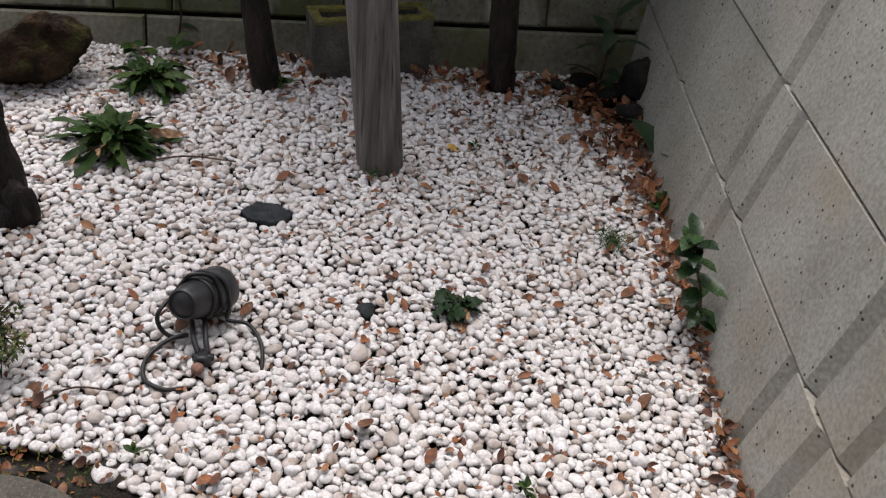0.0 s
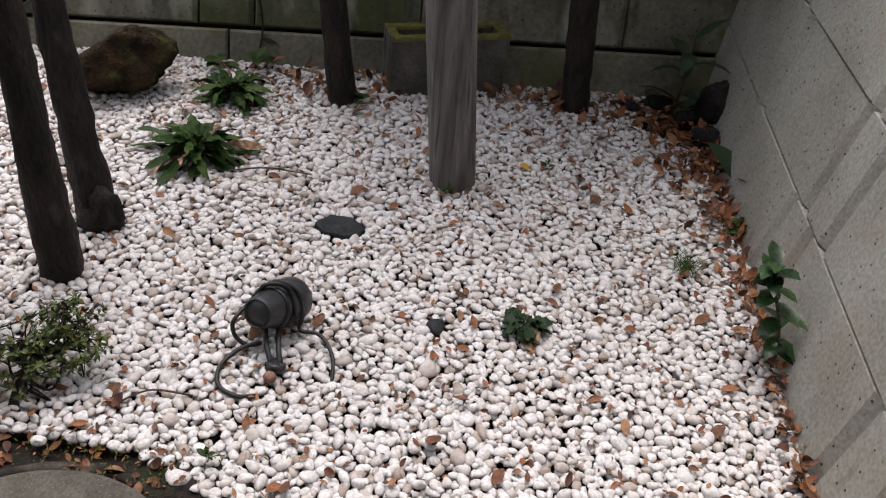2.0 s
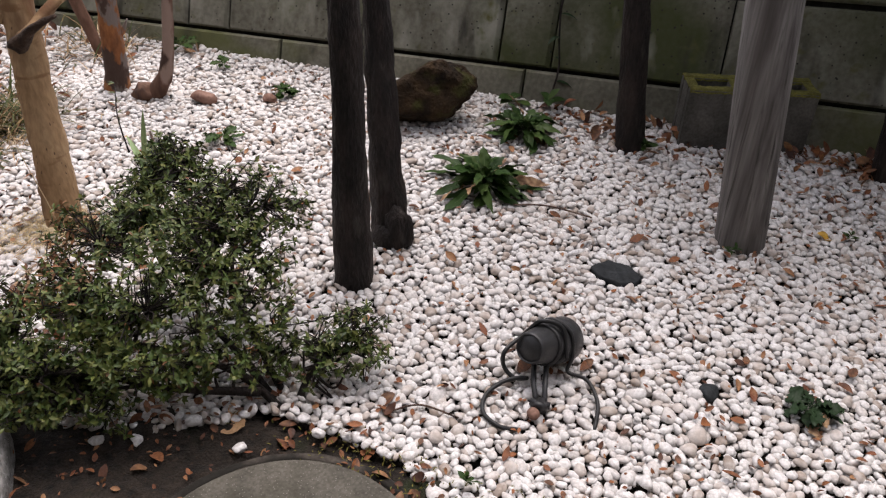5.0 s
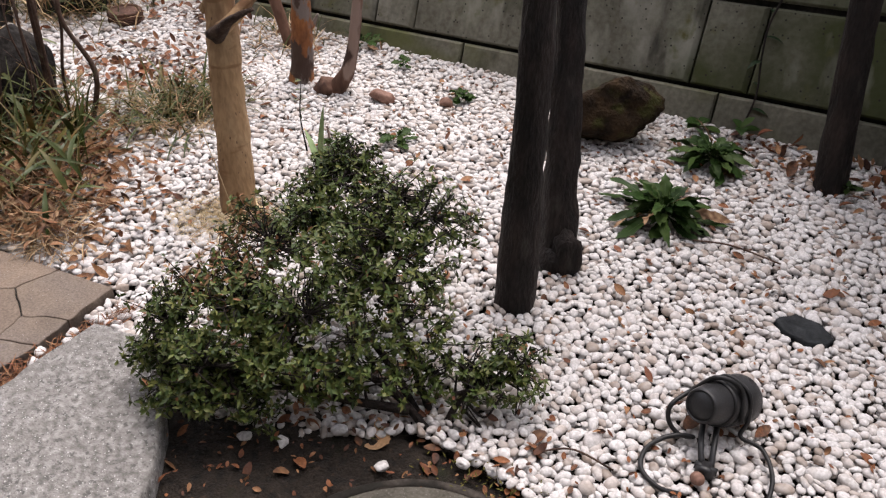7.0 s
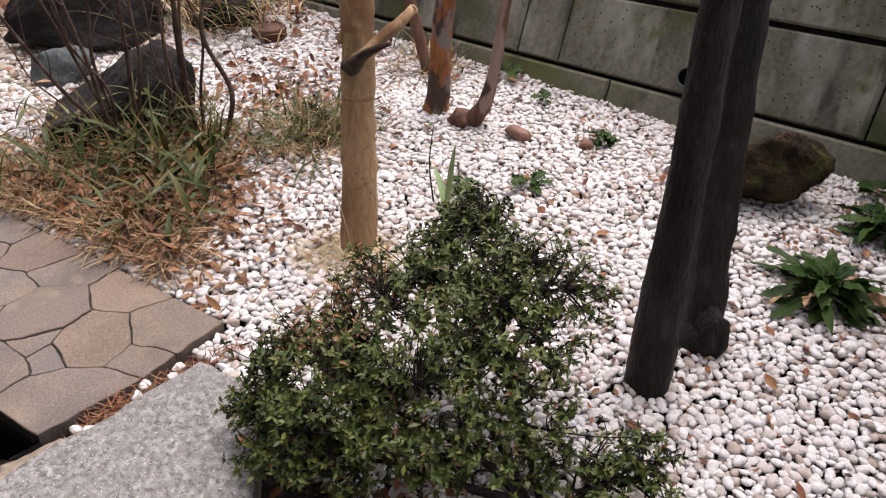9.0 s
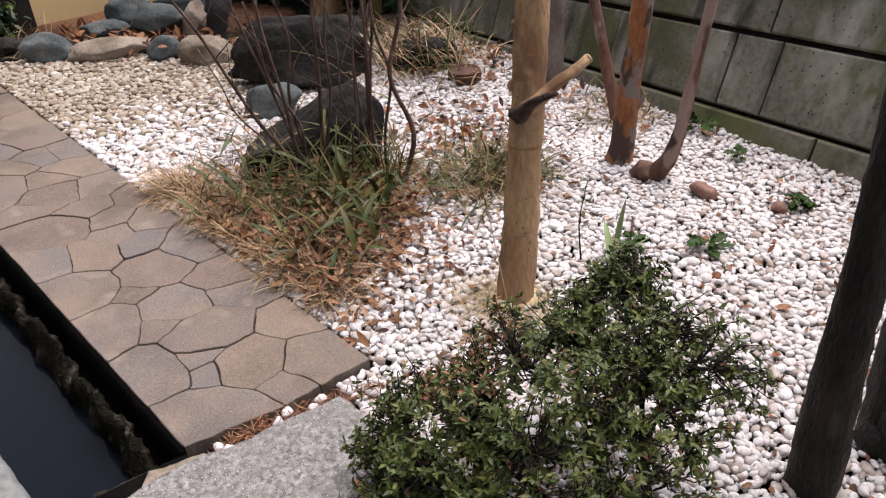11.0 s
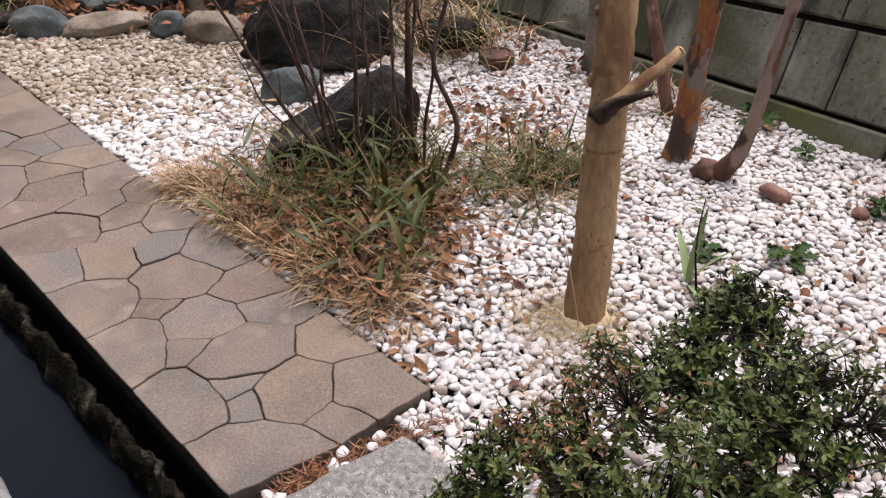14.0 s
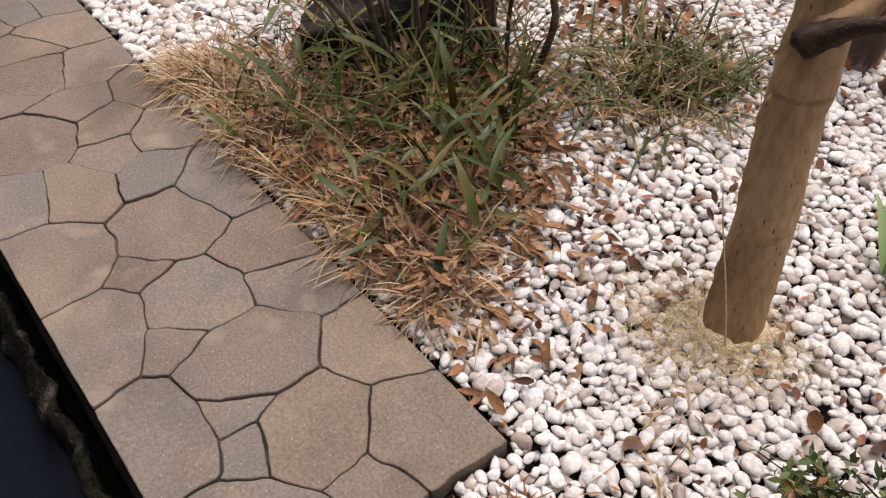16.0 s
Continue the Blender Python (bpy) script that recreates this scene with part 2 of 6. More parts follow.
    stem=material("bare_stem", [(0.034, 0.0181, 0.0123), (0.0935, 0.0532, 0.038), (0.153, 0.104, 0.0808)], 25, 0.85, 0.5),
    ivy=material("ivy_leaf", [(0.012, 0.03, 0.014), (0.03, 0.06, 0.026), (0.08, 0.12, 0.03)], 20, 0.45, 0.0, vary="island"),
    yellow_wall=material("ochre_stucco", [(0.8, 0.551, 0.26), (0.84, 0.603, 0.312)], 2, 0.9, 0.0),
    dark_wood=material("dark_wood", [(0.012, 0.009, 0.007), (0.03, 0.022, 0.017)], 12, 0.8, 0.4),
    house=material("dark_plaster_wall", [(0.1, 0.09, 0.078), (0.15, 0.135, 0.118)], 2, 0.9, 0.15, 50),
    pipe=material("grey_blue_pipe", [(0.035, 0.042, 0.055), (0.06, 0.07, 0.085)], 12, 0.6, 0.2),
    rust=material("rusty_iron", [(0.07, 0.035, 0.025), (0.15, 0.075, 0.05)], 40, 0.85, 0.7),
)
water = bpy.data.materials.new("dark_water")
water.use_nodes = True
wb = water.node_tree.nodes["Principled BSDF"]
wb.inputs["Base Color"].default_value = (0.006, 0.008, 0.012, 1)
wb.inputs["Roughness"].default_value = 0.06
wb.inputs["IOR"].default_value = 1.33
wb.inputs["Specular IOR Level"].default_value = 0.06
wt, wbp = water.node_tree.nodes.new("ShaderNodeTexNoise"), water.node_tree.nodes.new("ShaderNodeBump")
wt.inputs["Scale"].default_value = 9
wbp.inputs["Strength"].default_value, wbp.inputs["Distance"].default_value = 0.08, 0.01
water.node_tree.links.new(wt.outputs["Fac"], wbp.inputs["Height"])
water.node_tree.links.new(wbp.outputs[0], wb.inputs["Normal"])
M["water"] = water


# ---- mesh helpers ----
rng = np.random.default_rng(7)


def mesh_of(name, V, T, mat, smooth=True):
    """A mesh from an array of vertices and one of triangles or quads."""
    V, T = np.asarray(V, np.float32), np.asarray(T, np.int32)
    k, me = T.shape[1], bpy.data.meshes.new(name)
    me.vertices.add(len(V))
    me.vertices.foreach_set("co", V.ravel())
    me.loops.add(T.size)
    me.loops.foreach_set("vertex_index", T.ravel())
    me.polygons.add(len(T))
    me.polygons.foreach_set("loop_start", np.arange(0, T.size, k, dtype=np.int32))
    me.polygons.foreach_set("use_smooth", np.full(len(T), smooth))
    me.materials.append(mat)
    me.update(calc_edges=True)
    me.validate()
    return me


def empty(name, label, category, kind="", group="", at=(0, 0, 0)):
    ob = new(name)
    ob.empty_display_size = 0.05
    ob.location = at
    return tagged(ob, label, category, group, kind)


def put(name, me, parent=None, label="", category="", kind="", group="", at=None):
    ob = new(name, me)
    if parent:
        ob.parent = parent
        ob.location = -parent.location if not parent.parent else (0, 0, 0)
    if at is not None:
        ob.location = at
    return tagged(ob, label, category, group, kind)


class Heap:
    """Gathers pieces into one mesh."""

    def __init__(self):
        self.v, self.t, self.n = [], [], 0

    def add(self, V, T):
        self.v.append(np.asarray(V, float))
        self.t.append(np.asarray(T, int) + self.n)
        self.n += len(V)

    def mesh(self, name, mat, smooth=True):
        return mesh_of(name, np.vstack(self.v), np.vstack(self.t), mat, smooth)


def wobble(p, s, a):
    return a * np.array([noise.noise(Vector(q) * s) for q in p])


def tube(points, radii, sides=8, rough=0.0, seed=0.0, cap=True):
    """A tapered pipe of quads along points."""
    P = np.asarray(points, float)
    R = np.broadcast_to(np.asarray(radii, float), (len(P),))
    D = np.gradient(P, axis=0)
    D /= np.linalg.norm(D, axis=1)[:, None] + 1e-9
    ref = np.array([0, 0, 1.0]) if abs(D[0][2]) < 0.8 else np.array([1.0, 0, 0])
    V = []
    for p, d, r in zip(P, D, R):
        x = np.cross(d, ref)
        x /= np.linalg.norm(x) + 1e-9
        y = np.cross(d, x)
        for k in range(sides):
            a = 2 * math.pi * k / sides
            w = math.cos(a) * x + math.sin(a) * y
            rr = r
            if rough:
                rr *= 1 + rough * noise.noise(Vector(p * 14 + w * 1.3) + Vector((seed, 0, 0))) + rough * 0.6 * noise.noise(Vector(p * 45 + w * 4) + Vector((seed, 3, 0)))
            V.append(p + w * rr)
    n = len(P)
    T = [(i * sides + k, i * sides + (k + 1) % sides, (i + 1) * sides + (k + 1) % sides, (i + 1) * sides + k) for i in range(n - 1) for k in range(sides)]
    if cap:
        for i, o in ((0, 0), (n - 1, 1)):
            V.append(P[i])
            c = len(V) - 1
            for k in range(0, sides, 2):
                q = [c, i * sides + k, i * sides + (k + 1) % sides, i * sides + (k + 2) % sides]
                T.append(q if o else q[::-1])
    return np.array(V), np.array(T)


def curve(points, n):
    """A smooth line through points (Catmull-Rom)."""
    P = np.asarray(points, float)
    P = np.vstack([2 * P[0] - P[1], P, 2 * P[-1] - P[-2]])
    out = []
    m = len(P) - 3
    for s in np.linspace(0, m - 1e-6, n):
        i, f = int(s), s - int(s)
        a, b, c, d = P[i:i + 4]
        out.append(0.5 * (2 * b + (c - a) * f + (2 * a - 5 * b + 4 * c - d) * f * f + (3 * b - a - 3 * c + d) * f ** 3))
    return np.array(out)


def ball(level):
    bm = bmesh.new()
    bmesh.ops.create_icosphere(bm, subdivisions=level, radius=1)
    V = np.array([v.co[:] for v in bm.verts])
    T = np.array([[v.index for v in f.verts] for f in bm.faces])
    bm.free()
    return V, T


def lump(size, seed, level=4, rough=0.25, facets=0, scale=1.3, flat=0.0):
    """A boulder: a ball cut by a few planes and roughened."""
    V, T = ball(level)
    r = random.Random(seed)
    for _ in range(facets):
        d = Vector((r.gauss(0, 1), r.gauss(0, 1), r.gauss(0, 1))).normalized()
        h = r.uniform(0.55, 0.85)
        over = V @ np.array(d) - h
        V = V - np.outer(np.maximum(over, 0) * 0.85, np.array(d))
    o = Vector((seed * 1.7, seed * 0.3, 0))
    k = [1 + rough * noise.noise(Vector(v) * scale + o) + rough * 0.35 * noise.noise(Vector(v) * scale * 3.1 + o) + rough * 0.12 * noise.noise(Vector(v) * scale * 9 + o) for v in V]
    V = V * np.array(k)[:, None] * np.array(size)
    return V, T


def blade(length, width, bend, segs=4, fold=0.25, tip=0.9, peak=0.4, stalk=0.0):
    """A leaf along +x that droops by bend (radians), with a folded midrib: quads."""
    V, x, z, a = [], 0.0, 0.0, 0.0
    for i in range(segs + 1):
        f = i / segs
        w = width / 2 * (math.sin(math.pi * min(1, (f + 0.04) ** (math.log(0.5) / math.log(peak)) )) ** tip if i < segs else 0.04)
        if f < stalk:
            w = width * 0.05
        w = max(w, width * 0.03)
        V += [(x - 0, -w, z + fold * w), (x, 0, z), (x - 0, w, z + fold * w)]
        a += bend / segs
        x += length / segs * math.cos(a)
        z -= length / segs * math.sin(a)
    T = []
    for i in range(segs):
        b = 3 * i
        T += [(b, b + 3, b + 4, b + 1), (b + 1, b + 4, b + 5, b + 2)]
    return np.array(V), np.array(T)


def turned(V, at, yaw=0.0, pitch=0.0, roll=0.0, s=1.0):
    m = np.array(Euler((roll, -pitch, yaw)).to_matrix())
    return (np.asarray(V) * s) @ m.T + np.asarray(at)


def prism(poly, z0, z1, chamfer=0.006, rough=0.0, drop=0.0):
    """A slab with that outline, chamfered along its top edge: quads (n-gons fanned)."""
    P = np.asarray(poly, float)
    c = P.mean(0)
    rings = []
    for inset, z in ((0, z0), (0, z1 - chamfer), (chamfer * 0.35, z1 - chamfer * 0.35), (chamfer, z1)):
        d = c - P
        L = np.linalg.norm(d, axis=1)[:, None]
        Q = P + d / L * inset
        rings.append(np.column_stack([Q, np.full(len(Q), z)]))
    n = len(P)
    V = np.vstack(rings + [[[c[0], c[1], z1 - drop]]])
    T = [(k * n + i, k * n + (i + 1) % n, (k + 1) * n + (i + 1) % n, (k + 1) * n + i) for k in range(3) for i in range(n)]
    tri = [(3 * n + i, 3 * n + (i + 1) % n, 4 * n) for i in range(n)]
    T3 = [(a, b, d) for a, b, d, e in T] + [(a, d, e) for a, b, d, e in T] + tri
    return V, np.array(T3)


# ---- ground ----
def pond_edge(x):
    return 1.679 + 0.117 * (x + 1.438)


def kerb_edge(x):
    return 1.397 + 0.128 * (x + 1.564)


X0, X1 = -7.0, -1.44
hole = [(X0, kerb_edge(X0)), (X1, kerb_edge(X1)), (X1, pond_edge(X1)), (X0, pond_edge(X0))]
outer = [(-150, -150), (150, -150), (150, 150), (-150, 150)]
put("ground", mesh_of("ground", [(*p, -0.04) for p in outer + hole], [(0, 1, 5, 4), (1, 2, 6, 5), (2, 3, 7, 6), (3, 0, 4, 7)], M["soil"], False), label="bare dark soil ground of the garden", category="ground", kind="structure")


# ---- retaining walls ----
def wall_piece(u0, u1, v0, v1, frame_m, proud=0.0, depth=0.1, c0=0.006, c1=0.006, cv=0.006, dip=0.02, slope=(0.0, 0.0)):
    """One facing block in the wall's plane: u along, v up the face, w out of it. c0, c1: chamfers at its two ends."""
    zb, zt = (lambda u: v0 + slope[0] * u), (lambda u: v1 + slope[1] * u)
    V = []
    for w, a, b, c in ((-depth, 0, 0, 0), (proud - dip, 0, 0, 0), (proud, c0, c1, cv)):
        V += [(u0 + a, zb(u0) + c, w), (u1 - b, zb(u1) + c, w), (u1 - b, zt(u1) - c, w), (u0 + a, zt(u0) - c, w)]
    T = [(k * 4 + i, k * 4 + (i + 1) % 4, (k + 1) * 4 + (i + 1) % 4, (k + 1) * 4 + i) for k in range(2) for i in range(4)] + [(8, 9, 10, 11)]
    V = np.array(V)
    return (np.array([frame_m @ Vector(v) for v in V]), np.array(T))


def wall_frame(origin, along, batter):
    """Axes of a wall face that leans back by batter degrees; its right-hand side, seen from the garden, is +u."""
    d = Vector((*along, 0)).normalized()
    out = Vector((d.y, -d.x, 0))  # towards the garden
    up = (Vector((0, 0, math.cos(radians(batter)))) - out * math.sin(radians(batter)))
    w = d.cross(up)
    m = Matrix((d, up, w)).transposed().to_4x4()
    return Matrix.Translation(origin) @ m


def build_wall(name, label, m, courses, core, stuff_mat, seed, core_w):
    root = empty(name, label, "wall", "structure")
    r = random.Random(seed)
    for low, high, joints, gap, proud, c0, c1, mat, piece in courses:
        for a, b in zip(joints[:-1], joints[1:]):
            V, T = wall_piece(a + 0.003, b - 0.003, low[0] + gap, high[0] - gap, m, proud + r.uniform(-0.003, 0.003), 0.09, c0, c1, 0.0015 if c1 > 0.02 else 0.007, 0.019 if c1 > 0.02 else 0.009, (low[1], high[1]))
            put(piece, mesh_of(piece, V, T, mat, False), root)
    u0, u1, h = core
    V, T = wall_piece(u0, u1, -0.1, h, m, -0.035, 0.35, 0, 0, 0, 0.0, (0, 0.05))
    put("core", mesh_of("core", V, T, M["joint"], False), root)
    return root


back = wall_frame((0, 3.665, 0), (1, 0), 20)
s_foot, s_one, s_two, s_cap = (0.118, 0.028), (0.405, 0.045), (0.705, 0.085), (0.81, 0.09)
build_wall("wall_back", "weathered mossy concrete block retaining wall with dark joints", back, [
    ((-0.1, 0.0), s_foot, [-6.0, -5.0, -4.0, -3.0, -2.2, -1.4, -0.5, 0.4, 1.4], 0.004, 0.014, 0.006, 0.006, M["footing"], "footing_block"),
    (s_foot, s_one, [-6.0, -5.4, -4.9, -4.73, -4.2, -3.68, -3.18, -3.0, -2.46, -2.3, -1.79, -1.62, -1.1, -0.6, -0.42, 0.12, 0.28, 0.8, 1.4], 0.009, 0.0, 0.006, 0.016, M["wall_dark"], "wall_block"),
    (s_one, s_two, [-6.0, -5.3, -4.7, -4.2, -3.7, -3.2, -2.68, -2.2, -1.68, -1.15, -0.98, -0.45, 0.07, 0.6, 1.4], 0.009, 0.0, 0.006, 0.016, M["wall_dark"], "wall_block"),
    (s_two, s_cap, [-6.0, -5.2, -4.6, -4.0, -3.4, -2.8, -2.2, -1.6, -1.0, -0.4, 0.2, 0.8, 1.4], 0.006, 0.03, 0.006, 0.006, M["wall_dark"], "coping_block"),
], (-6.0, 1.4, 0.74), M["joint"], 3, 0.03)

ang = radians(7.7)
# the side wall runs from the back corner towards the house
side = wall_frame((0.87 + 1.9 * math.sin(ang), 2.005 + 1.9 * math.cos(ang), 0), (-math.sin(ang), -math.cos(ang)), 9)
c_a, c_b, c_c, c_d = (0.243, 0), (0.517, 0), (0.79, 0), (1.06, 0)
J1 = [1.9 - k for k in (1.9, 1.36, 1.2, 0.71, 0.56, 0.062, -0.1, -0.6, -0.76, -1.25, -1.41, -1.9)]
J2 = [1.9 - k for k in (1.9, 1.7, 1.15, 0.645, 0.49, -0.01, -0.17, -0.67, -0.83, -1.33, -1.9)]
J3 = [1.9 - k for k in (1.9, 1.23, 0.62, 0.0, -0.16, -0.7, -1.2, -1.9)]
build_wall("wall_side", "pale pitted concrete block retaining wall with bevelled joints", side, [
    ((-0.1, 0), c_a, [a for a in J1], 0.002, 0.0, 0.003, 0.036, M["wall_light"], "wall_block"),
    (c_a, c_b, [a for a in J2], 0.002, 0.0, 0.003, 0.036, M["wall_light"], "wall_block"),
    (c_b, c_c, [a for a in J3], 0.002, 0.0, 0.003, 0.036, M["wall_light"], "wall_block"),
    (c_c, c_d, [a for a in J1], 0.002, 0.0, 0.003, 0.036, M["wall_light"], "wall_block"),
], (0, 3.8, 1.04), M["joint"], 5, 0.02)


def slab_box(name, a, b, mat, label, category, kind="structure"):
    V = [(x, y, z) for z in (a[2], b[2]) for x, y in ((a[0], a[1]), (b[0], a[1]), (b[0], b[1]), (a[0], b[1]))]
    T = [(3, 2, 1, 0), (4, 5, 6, 7), (0, 1, 5, 4), (1, 2, 6, 5), (2, 3, 7, 6), (3, 0, 4, 7)]
    return put(name, mesh_of(name, V, T, mat, False), label=label, category=category, kind=kind)


# wall and eave behind the camera, added to cut sky light on the near side
slab_box("wall_house", (-6.5, -0.3, -0.05), (3.0, -0.1, 2.7), M["house"], "plain plastered wall out of view, added to block low sky light", "wall")
slab_box("eave", (-6.5, -0.3, 2.72), (3.0, 1.0, 2.8), M["dark_wood"], "dark wooden eave out of view, added to shade the near pebbles", "eave")
slab_box("wall_yellow", (-5.32, 2.2, -0.05), (-5.16, 3.55, 1.5), M["yellow_wall"], "smooth ochre stucco garden wall", "wall")
slab_box("gate_post", (-5.22, 2.02, -0.05), (-5.06, 2.19, 2.1), M["dark_wood"], "dark stained wooden gate post beside the ochre wall", "post", "")

# ---- weep pipe in the back wall ----
pm = back @ Vector((-1.15, 0.15, -0.06)), back @ Vector((-1.15, 0.15, 0.012))
weep = empty("weep_pipe", "short grey plastic weep pipe in the concrete wall", "pipe", at=pm[1])
ring = []
for k in range(20):
    a = 2 * math.pi * k / 20
    for r_, w in ((0.031, 0.004), (0.031, -0.06 + 0.1), (0.026, 0.04), (0.026, -0.05)):
        ring.append(back @ Vector((-1.15 + r_ * math.cos(a), 0.15 + r_ * math.sin(a), w - 0.02)))
T = [(k * 4 + j, ((k + 1) % 20) * 4 + j, ((k + 1) % 20) * 4 + j + 1, k * 4 + j + 1) for k in range(20) for j in range(3)]
put("collar", mesh_of("collar", ring, T, M["rock_blue"]), weep)
# a black disc closes the pipe and paints its dark hollow
V = [back @ Vector((-1.15 + 0.026 * math.cos(a), 0.15 + 0.026 * math.sin(a), 0.008)) for a in np.linspace(0, 2 * math.pi, 20, endpoint=False)]
V.append(back @ Vector((-1.15, 0.15, 0.006)))
put("bore", mesh_of("bore", V, [(i, (i + 1) % 20, 20) for i in range(20)], M["shaded_black"]), weep)

# ---- water channel beside the path ----
put("water", mesh_of("water", [(X0, kerb_edge(X0) - 0.1, -0.15), (X1 + 0.02, kerb_edge(X1) - 0.1, -0.15), (X1 + 0.02, pond_edge(X1) + 0.05, -0.15), (X0, pond_edge(X0) + 0.05, -0.15)], [(0, 1, 2, 3)], water, False), label="still black water in a narrow garden channel", category="water", kind="structure")


def strip(name, edge, prof, mat, label, rough, seed, kind="structure", x0=X0, x1=X1, n=420, category="edging"):
    """A long edge with the profile prof of (offset, height), roughened."""
    V, m_ = [], len(prof)
    for x in np.linspace(x0, x1, n):
        for o, z in prof:
            p = Vector((x, edge(x) + o, z))
            q = noise.noise_vector(p * 12 + Vector((seed, 0, 0))) * rough + noise.noise_vector(p * 44 + Vector((seed, 0, 0))) * rough * 0.5
            V.append((x + q.x * 0.3, p.y + q.y, z + q.z))
    T = [(i * m_ + j, (i + 1) * m_ + j, (i + 1) * m_ + j + 1, i * m_ + j + 1) for i in range(n - 1) for j in range(m_ - 1)]
    return put(name, mesh_of(name, V, T, mat), label=label, category=category, kind=kind)


# the shadowed gap under the flagstones is painted black, sides and floor
strip("channel_wall", pond_edge, [(-0.045, -0.3), (-0.045, -0.11), (-0.004, -0.11), (-0.007, -0.05), (-0.008, 0.006), (0.004, 0.0105)], M["shaded_black"], "wet side of the channel under the paving, painted black with shade", 0.003, 1)
strip("channel_rim", pond_edge, [(-0.036, -0.2), (-0.036, -0.075), (-0.039, -0.056), (-0.045, -0.048), (-0.052, -0.054), (-0.057, -0.07), (-0.061, -0.095), (-0.065, -0.125), (-0.068, -0.2)], M["rim"], "rough mossy stone rim along the water line", 0.026, 2, n=700)
strip("channel_kerb", kerb_edge, [(0.004, -0.3), (0.0, -0.02), (-0.012, 0.0), (-0.1, 0.006), (-0.25, 0.0), (-0.26, -0.05)], M["kerb"], "grey concrete kerb along the water", 0.006, 3)
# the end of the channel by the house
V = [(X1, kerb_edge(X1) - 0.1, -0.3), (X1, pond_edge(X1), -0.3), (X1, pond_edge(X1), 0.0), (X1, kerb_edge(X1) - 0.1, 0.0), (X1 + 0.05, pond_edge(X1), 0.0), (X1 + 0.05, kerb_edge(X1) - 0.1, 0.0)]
put("channel_end", mesh_of("channel_end", V, [(0, 1, 2, 3), (3, 2, 4, 5)], M["shaded_black"], False), label="dark end wall of the water channel", category="edging", kind="structure")

# ---- soil round the stepping stones ----
nx, ny = 90, 60
gx, gy = np.meshgrid(np.linspace(-1.5, -0.02, nx), np.linspace(1.5, 2.16, ny))
gz = np.array([-0.006 + 0.016 * noise.noise(Vector((x * 9, y * 9, 0))) + 0.008 * noise.noise(Vector((x * 40, y * 40, 3))) for x, y in zip(gx.ravel(), gy.ravel())])
edge_drop = np.maximum(0, (gy.ravel() - 2.05) / 0.1) + np.maximum(0, (gx.ravel() + 0.2) / 0.18) + np.maximum(0, (-1.4 - gx.ravel()) / 0.06)
gz = gz - 0.04 * np.minimum(1, edge_drop)
T = [(j * nx + i, j * nx + i + 1, (j + 1) * nx + i + 1, (j + 1) * nx + i) for j in range(ny - 1) for i in range(nx - 1)]
put("soil_bed", mesh_of("soil_bed", np.column_stack([gx.ravel(), gy.ravel(), gz]), T, M["soil"]), label="damp dark soil with patches of moss", category="soil", kind="structure")

# ---- round concrete cover and rough granite step ----
cover = empty("round_cover", "round worn concrete cover set in a ring in the soil", "cover", at=(-0.46, 1.78, 0))
V, T = prism([(-0.45 + 0.248 * math.cos(a) * (1 + 0.006 * math.sin(5 * a)), 1.775 + 0.248 * math.sin(a)) for a in np.linspace(0, 2 * math.pi, 72, endpoint=False)], -0.06, 0.014, 0.01)
put("lid", mesh_of("lid", V, T, M["slab"], False), cover)
V = []
for a in np.linspace(0, 2 * math.pi, 72, endpoint=False):
    for r_, z in ((0.254, -0.05), (0.2545, -0.006), (0.258, -0.001), (0.27, -0.001), (0.276, -0.008), (0.278, -0.06)):
        V.append((-0.45 + r_ * math.cos(a), 1.775 + r_ * math.sin(a), z + 0.003 * noise.noise(Vector((math.cos(a) * 9, math.sin(a) * 9, r_ * 30)))))
T = [(k * 6 + j, ((k + 1) % 72) * 6 + j, ((k + 1) % 72) * 6 + j + 1, k * 6 + j + 1) for k in range(72) for j in range(5)]
put("ring", mesh_of("ring", V, T, M["bed"]), cover, "dark concrete ring")


def rough_slab(name, poly, z0, z1, mat, label, category, rough=0.012, n=14, seed=1):
    """A rough-hewn slab: its outline divided and shaken, its top uneven."""
    P = np.array(poly, float)
    c = P.mean(0)
    O = []
    for i in range(len(P)):
        a, b = P[i], P[(i + 1) % len(P)]
        for k in range(n):
            q = a + (b - a) * k / n
            q = q + rough * 0.6 * np.array(noise.noise_vector(Vector((q[0] * 14, q[1] * 14, seed)))[:2])
            O.append(q)
    O = np.array(O)
    m_ = len(O)
    V, T = [], []
    rings = [(1.0, z0), (1.0, z1 - 0.03), (0.995, z1 - 0.012), (0.975, z1)] + [(s, z1) for s in (0.9, 0.8, 0.68, 0.55, 0.42, 0.28, 0.14)]
    for s, z in rings:
        for q in O:
            p = c + (q - c) * s
            h = rough * 0.35 * noise.noise(Vector((p[0] * 12, p[1] * 12, seed + 4))) + rough * 0.35 * noise.noise(Vector((p[0] * 45, p[1] * 45, seed)))
            V.append((p[0], p[1], z + (h if z > z0 else 0)))
    V.append((*c, z1))
    T = [(k * m_ + i, k * m_ + (i + 1) % m_, (k + 1) * m_ + (i + 1) % m_, (k + 1) * m_ + i) for k in range(len(rings) - 1) for i in range(m_)]
    k = (len(rings) - 1) * m_
    T3 = [(a, b, d) for a, b, d, e in T] + [(a, d, e) for a, b, d, e in T] + [(k + i, k + (i + 1) % m_, len(V) - 1) for i in range(m_)]
    return put(name, mesh_of(name, V, T3, mat), label=label, category=category)


